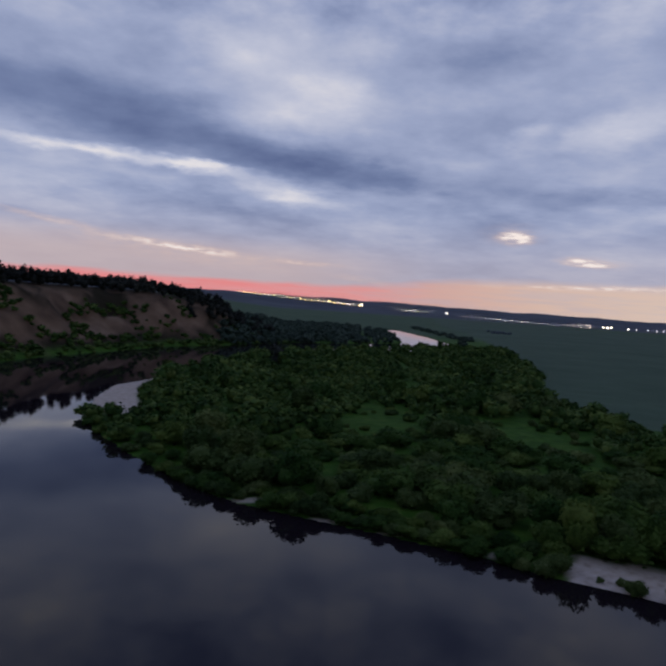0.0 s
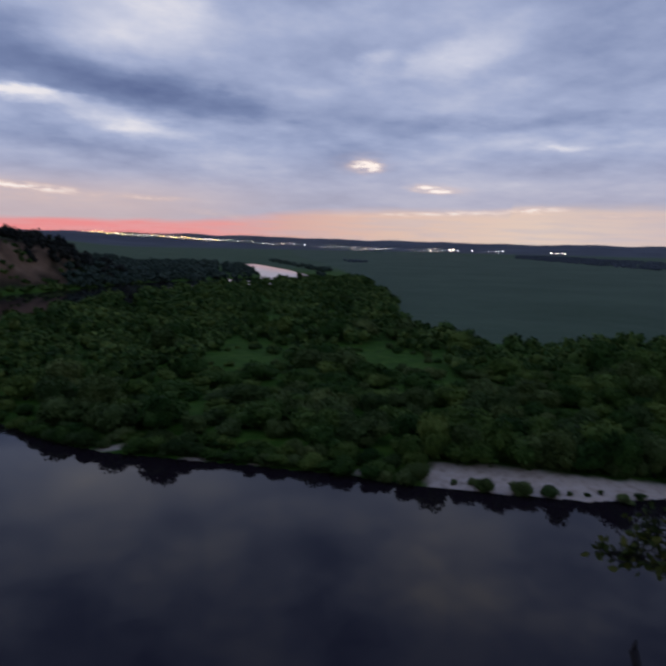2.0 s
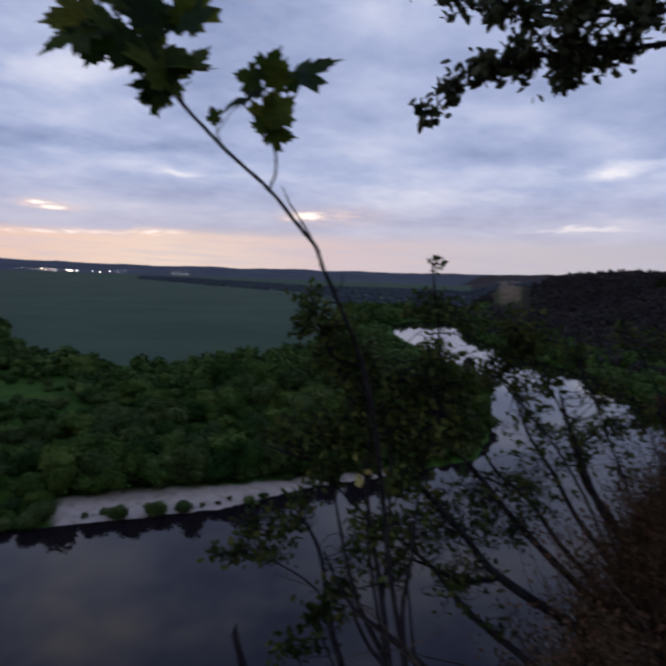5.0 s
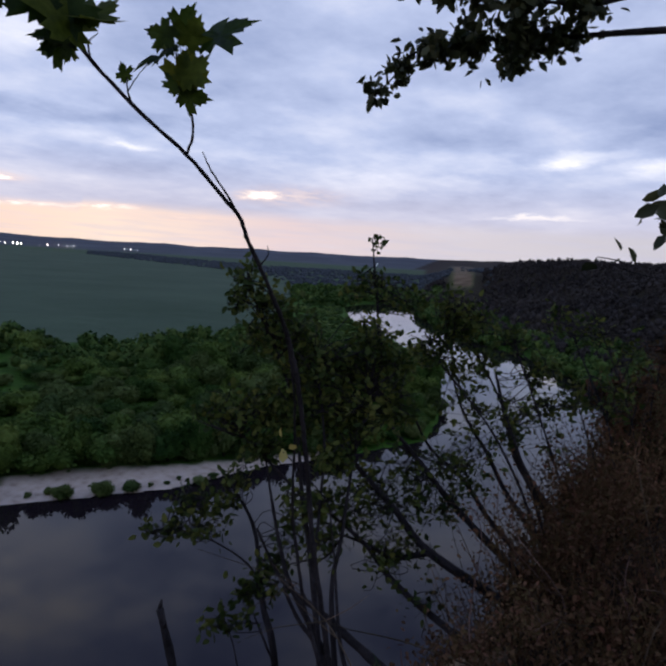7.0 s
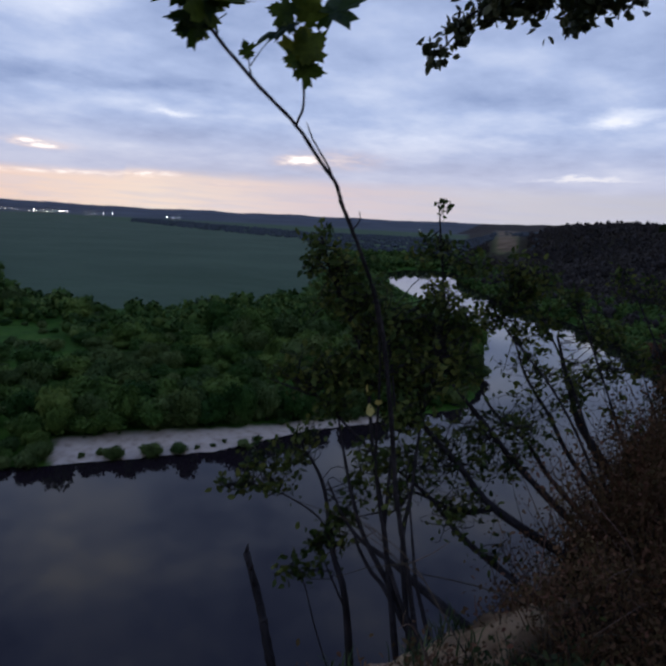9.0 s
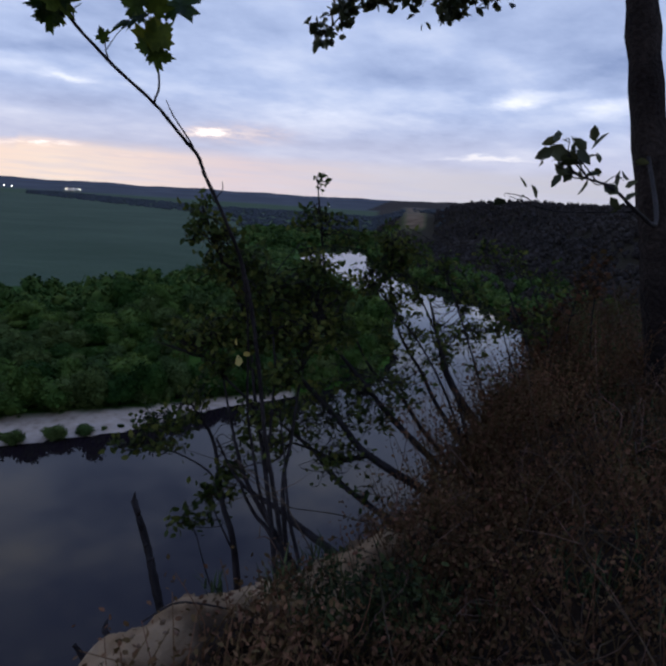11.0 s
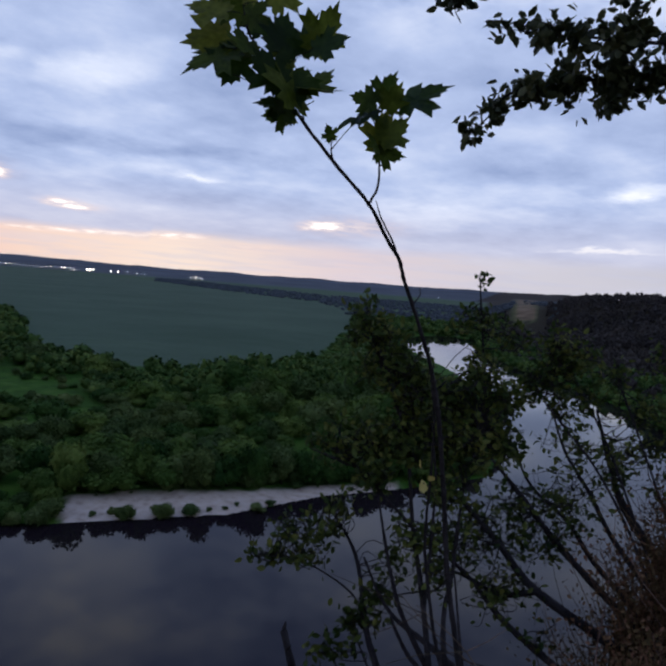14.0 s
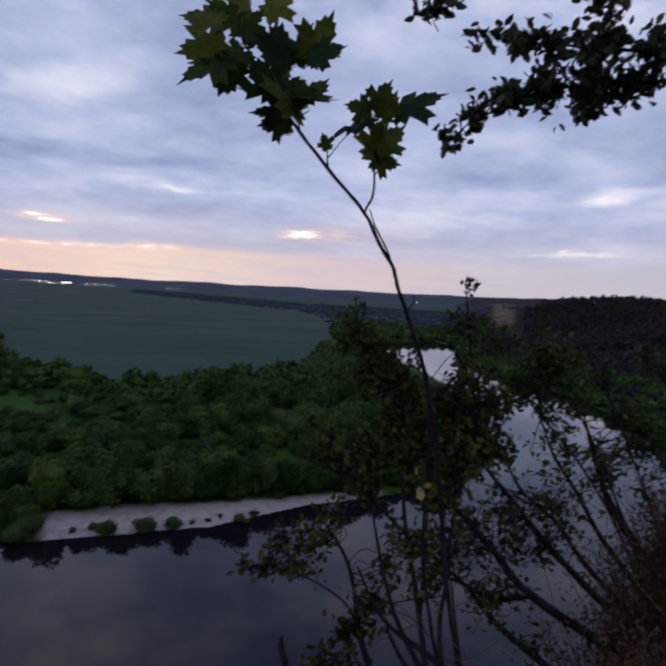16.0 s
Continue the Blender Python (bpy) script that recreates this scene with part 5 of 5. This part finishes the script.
# dead stems below the lip
for pts, r0, fork in (([(1.82, 1.45, 32.0), (1.88, 1.70, 32.45), (1.93, 1.85, 32.72), (1.99, 2.02, 32.94), (2.03, 2.13, 33.07), (2.05, 2.27, 33.28)], 0.033, None),
                      ([(1.66, 1.5, 32.1), (1.67, 1.65, 32.5), (1.66, 1.78, 32.7), (1.64, 1.95, 32.85)], 0.038, [(1.66, 1.76, 32.68), (1.62, 1.84, 32.70), (1.56, 1.96, 32.72), (1.52, 2.02, 32.80)])):
    ob = thing("dead_stem", pts[0], "bare dark dead stem standing below the lip", "dead stem", "dead stems")
    near_stems("stem", [(pts, r0, r0 * 0.5)], dead_wood, ob, rough=0.13)
    if fork:
        near_stems("broken_fork", [(fork, r0 * 0.7, r0 * 0.35)], dead_wood, ob, rough=0.15)
    r_ = np.random.default_rng(int(r0 * 1000))
    for k in range(5):
        p = np.array(pts[-1]) + (np.array(pts[-3]) - np.array(pts[-1])) * k / 5 - np.array(pts[0])
        d = r_.normal(size=3) * 0.02 + np.array([0, 0.01, 0.035 if k == 0 else 0.015])
        V, F = tube([p, p + d * 0.6, p + d], [r0 * 0.4, r0 * 0.25, 0.002], 5)
        part("splinter", mesh_of("splinter", V, F, dead_wood), ob)

# tree at the path's side, with its bough over the view
tree_ob = thing("broadleaf_tree", (6.95, 0.35, 33.2), "dark rough-barked tree with a leafy bough over the view", "tree")
TR = near_stems("trunk", [([(6.95, 0.32, 33.0), (6.85, 0.62, 34.6), (6.72, 0.95, 36.2), (6.6, 1.2, 37.6), (6.5, 1.5, 39.5)], 0.19, 0.12)], trunk_bark, tree_ob)
BO = near_stems("bough", [([(6.66, 1.05, 37.12), (6.59, 1.8, 37.18), (6.51, 2.06, 37.18), (6.40, 2.35, 37.17), (6.26, 2.72, 37.18), (5.92, 3.38, 37.14), (5.76, 3.68, 37.02), (5.73, 3.82, 36.84), (5.65, 4.01, 36.64)], 0.035, 0.005),
                          ([(6.60, 1.15, 37.62), (6.36, 2.0, 37.4), (6.16, 2.5, 37.44), (5.95, 2.9, 37.5), (5.78, 3.2, 37.54), (5.52, 3.6, 37.6)], 0.025, 0.004),
                          ([(6.40, 2.35, 37.17), (6.28, 2.6, 37.1), (6.18, 2.8, 36.96)], 0.009, 0.003),
                          ([(6.55, 1.35, 38.2), (5.8, 2.8, 38.07), (5.36, 3.5, 37.97), (5.25, 3.74, 37.85), (5.10, 3.97, 37.81)], 0.025, 0.004)], bark, tree_ob)
leafy(tree_ob, BO, [((6.38, 2.4, 37.17), (0.22, 0.25, 0.16), 19), ((6.22, 2.75, 37.17), (0.22, 0.28, 0.17), 24), ((6.05, 3.1, 37.14), (0.2, 0.26, 0.16), 23), ((5.88, 3.45, 37.1), (0.18, 0.22, 0.15), 19), ((5.74, 3.75, 36.92), (0.1, 0.14, 0.13), 10),
                    ((5.67, 3.97, 36.68), (0.08, 0.12, 0.1), 6), ((6.18, 2.8, 36.96), (0.12, 0.14, 0.12), 10)], bough_leaf, 0.118, 71, per=9)
leafy(tree_ob, BO, [((6.3, 2.2, 37.44), (0.22, 0.28, 0.18), 19), ((6.1, 2.65, 37.46), (0.22, 0.3, 0.18), 24), ((5.9, 3.0, 37.52), (0.2, 0.26, 0.15), 17), ((5.7, 3.3, 37.56), (0.16, 0.2, 0.12), 10), ((5.53, 3.6, 37.6), (0.1, 0.12, 0.08), 4),
                    ((5.14, 3.9, 37.82), (0.16, 0.2, 0.07), 6), ((6.0, 2.5, 37.87), (0.3, 0.35, 0.16), 14)], bough_leaf, 0.118, 73, per=9)
sprig = near_stems("bough", [([(6.75, 0.85, 35.6), (4.8, 0.35, 35.0), (3.9, 0.30, 35.03), (3.42, 0.34, 35.13), (3.33, 0.55, 35.2)], 0.02, 0.003), ([(3.9, 0.30, 35.03), (3.5, 0.62, 35.0), (3.28, 0.8, 35.06)], 0.005, 0.002)], bark, tree_ob)
leafy(tree_ob, sprig, [((3.34, 0.56, 35.28), (0.06, 0.07, 0.09), 9), ((3.42, 0.34, 35.17), (0.05, 0.07, 0.05), 3), ((3.28, 0.8, 35.06), (0.03, 0.05, 0.03), 1)], bough_leaf, 0.085, 79, per=4)


# unseen crown for the tree, added overhead to shade the bluff's top and path
r5 = np.random.default_rng(5)
lv = []
for k in range(2600):
    d = r5.normal(size=3)
    p = np.array([6.6, -0.2, 42.0]) + d / np.linalg.norm(d) * np.array([4.2, 4.2, 2.6]) * r5.uniform(0.3, 1) ** 0.4
    lv.append((turned(LEAF_V, random_turn(r5, 0.4), p - np.array(tree_ob.location), r5.uniform(0.18, 0.34)), LEAF_F))
V, F = joined(lv)
part("crown", mesh_of("crown", V, F, bough_leaf), tree_ob)["kind"] = "stuff"


# litter, grass and clods on the bluff's top
def scatter(count, box, rng_):
    x, y = rng_.uniform(box[0], box[1], count), rng_.uniform(box[2], box[3], count)
    h = lie(x, y)[0]
    return [(a, c, d) for a, c, d in zip(x, y, h) if d > 32.4]


dry_twig = material("dry_twigs", ((0.03, 0.019, 0.012), (0.08, 0.052, 0.034), (0.16, 0.11, 0.075)), 0.9, (1.5, 20.0), vary=0.5, island=True)
r9 = np.random.default_rng(9)


def off_ledge(spots):
    """Those spots that are not on the bare sandy lip."""
    P = np.array(spots)
    d = line_distance(P[:, 0], P[:, 1], OUTER)
    ok = d > np.interp(P[:, 0], [1, 1.6, 2.1, 2.6, 3.0, 3.4, 4.0], [16.04, 15.96, 15.87, 15.8, 15.74, 15.4, 15.2]) + 0.08 * r9.normal(size=len(P))
    return [p for p, k in zip(spots, ok) if k]


def plant(out_leaves, x, y, z, ln, leaf, count, lean=0.5, spreadness=0.03):
    """One small upright plant: a bent stalk with leaves along it."""
    a = r9.uniform(0, 6.28)
    foot = np.array([x, y, z - 0.02])
    tip = foot + np.array([np.cos(a) * ln * lean, np.sin(a) * ln * lean, ln * 0.9])
    P = spline([foot, (foot + tip) / 2 + r9.normal(size=3) * ln * 0.08, tip], 2)
    out_leaves.append(tube(P, np.linspace(0.004, 0.0015, len(P)), 3))
    for k in range(count):
        q = foot + (tip - foot) * r9.uniform(0.2, 1.05) + r9.normal(size=3) * spreadness
        out_leaves.append((turned(LEAF_V, random_turn(r9, 0.5), q, leaf * r9.uniform(0.6, 1.3)), LEAF_F))


lv, gv = [], []
for x, y, z in off_ledge(scatter(8200, (1.0, 12, -2.4, 2.6), r9) + scatter(900, (0.9, 3.6, 0.2, 1.5), r9)):
    patchy = value_noise(np.array([x * 0.9]), np.array([y * 0.9]), 15)[0]
    green = value_noise(np.array([x * 1.4 + 9]), np.array([y * 1.4]), 25)[0] > 0.3
    if patchy < -0.55:
        continue
    rim = 2.1 if y > 0.75 and x > 3.5 else (0.75 if x < 3.6 and y > 0.8 else 1.0)
    ln = r9.uniform(0.12, 0.38) * rim * (1 + 0.5 * patchy)
    if green:
        plant(gv, x, y, z, ln * 1.1, 0.030, int(r9.integers(8, 15)), 0.35, 0.045)
    else:
        plant(lv, x, y, z, ln, 0.024, int(r9.integers(10, 17)), 0.5, 0.05)
for x, y, z in scatter(700, (3.5, 7.5, 0.8, 1.7), r9):
    plant(lv, x, y, z, r9.uniform(0.3, 0.75), 0.03, int(r9.integers(14, 24)), 0.4, 0.07)
V, F = joined(lv)
tagged(new("dry_brush", mesh_of("dry_brush", V, F, litter)), "dry brown brush and weeds on the bluff's top", "brush", kind="stuff")
tv = []
for x, y, z in off_ledge(scatter(420, (1.6, 11, -2.0, 2.2), r9)):
    a, ln = r9.uniform(0, 6.28), r9.uniform(0.25, 0.85)
    foot = np.array([x, y, z])
    d = np.array([np.cos(a), np.sin(a), r9.uniform(0.1, 1.6)])
    d = d / np.linalg.norm(d) * ln
    P = spline([foot, foot + d * 0.4 + r9.normal(size=3) * ln * 0.07, foot + d * 0.75 + r9.normal(size=3) * ln * 0.08, foot + d], 3)
    tv.append(tube(P, np.linspace(0.0045, 0.0015, len(P)), 4))
    for k in range(3):
        p = P[int(r9.integers(3, len(P)))]
        e = p + (d / ln + r9.normal(size=3) * 0.6) * ln * r9.uniform(0.15, 0.35)
        tv.append(tube([p, (p + e) / 2 + r9.normal(size=3) * 0.01, e], [0.0025, 0.002, 0.001], 3))
V, F = joined(tv)
tagged(new("dry_twigs", mesh_of("dry_twigs", V, F, dry_twig)), "bare dry twigs standing in the brush", "twigs", kind="stuff")
V, F = joined(gv)
tagged(new("weeds", mesh_of("weeds", V, F, weed_leaf)), "dark green weeds among dry brush on the bluff", "weeds", kind="stuff")
lv = []
for x, y, z in off_ledge(scatter(15000, (0.8, 13, -3.5, 2.6), r9)):
    lv.append((turned(LEAF_V, random_turn(r9, 1.2), (x, y, z + r9.uniform(0.0, 0.04)), r9.uniform(0.012, 0.03)), LEAF_F))
V, F = joined(lv)
tagged(new("leaf_litter", mesh_of("leaf_litter", V, F, litter)), "brown leaf litter on the bluff's top", "leaf litter", kind="stuff")
# broken sandy lumps on the lip
lv = []
xs = r9.uniform(0.6, 2.9, 110)
ys = np.interp(xs, [0, 1, 2, 3.4], [1.5, 1.36, 1.3, 1.15]) + r9.normal(size=110) * 0.13 - 0.06
for k, (x, y, z) in enumerate(zip(xs, ys, heights(xs, ys))):
    if z < 32.7:
        continue
    big_ = k % 11 == 0
    s_ = r9.uniform(0.03, 0.055) if big_ else r9.uniform(0.004, 0.014)
    src_v, src_f = (ICO_V, ICO_F) if big_ else (ICO1_V, ICO1_F)
    bumps = np.array([noise.noise(Vector(v * 1.6 + np.array([k, 0, 0]))) + 0.4 * noise.noise(Vector(v * 4 + np.array([k, 5, 0]))) for v in src_v])
    V = src_v * np.array([1.5, 1.0, 0.42]) * (1 + 0.5 * bumps)[:, None]
    lv.append((turned(V, random_turn(r9, 4.0), (x, y, z - s_ * (0.12 if big_ else 0.0)), s_), src_f))
V, F = joined(lv)
tagged(new("sandy_clods", mesh_of("sandy_clods", V, F, sand_clod)), "tan sandy clods along the crumbling lip", "clods", kind="stuff")
# a fallen twig across the lip
ob = thing("fallen_twig", (1.42, 1.3, 33.33), "thin dark twig lying across the sandy lip", "twig")
pts = [(1.40, 1.34), (1.50, 1.27), (1.60, 1.20), (1.70, 1.10)]
near_stems("twig", [([(x, y, height(x, y) + 0.025) for x, y in pts], 0.005, 0.003)], dead_wood, ob)
# grass tufts
lv = []


def tuft(x, y, z, n, tall):
    for k in range(n):
        a, ln = r9.uniform(0, 6.28), tall * r9.uniform(0.4, 1.0)
        lean = np.array([np.cos(a), np.sin(a), 0]) * ln * r9.uniform(0.2, 0.7)
        w = np.array([-np.sin(a), np.cos(a), 0]) * 0.005
        p = np.array([x, y, z - 0.01]) + r9.normal(size=3) * np.array([0.03, 0.03, 0])
        m_ = p + lean * 0.4 + np.array([0, 0, ln * 0.6])
        t_ = p + lean + np.array([0, 0, ln * 0.9])
        lv.append((np.array([p - w, p + w, m_ + w * 0.8, m_ - w * 0.8, t_]), np.array([[0, 1, 2], [0, 2, 3], [3, 2, 4]])))


for x, y, z in off_ledge(scatter(900, (1.6, 12, -2.5, 2.2), r9)):
    if value_noise(np.array([x * 1.1]), np.array([y * 1.1]), 5)[0] > 0.0:
        tuft(x, y, z, 8, 0.26)
for x, y in ((2.05, 1.20), (2.15, 1.25), (2.28, 1.33), (2.5, 1.36), (2.62, 1.36), (2.75, 1.38), (1.72, 1.28), (1.9, 1.1), (3.0, 1.3), (3.1, 1.36), (2.4, 1.15)):
    tuft(x, y, height(x, y), 16, 0.16)
V, F = joined(lv)
tagged(new("grass", mesh_of("grass", V, F, grass_blade)), "thin dusky grass tufts on the bluff's top", "grass", kind="stuff")
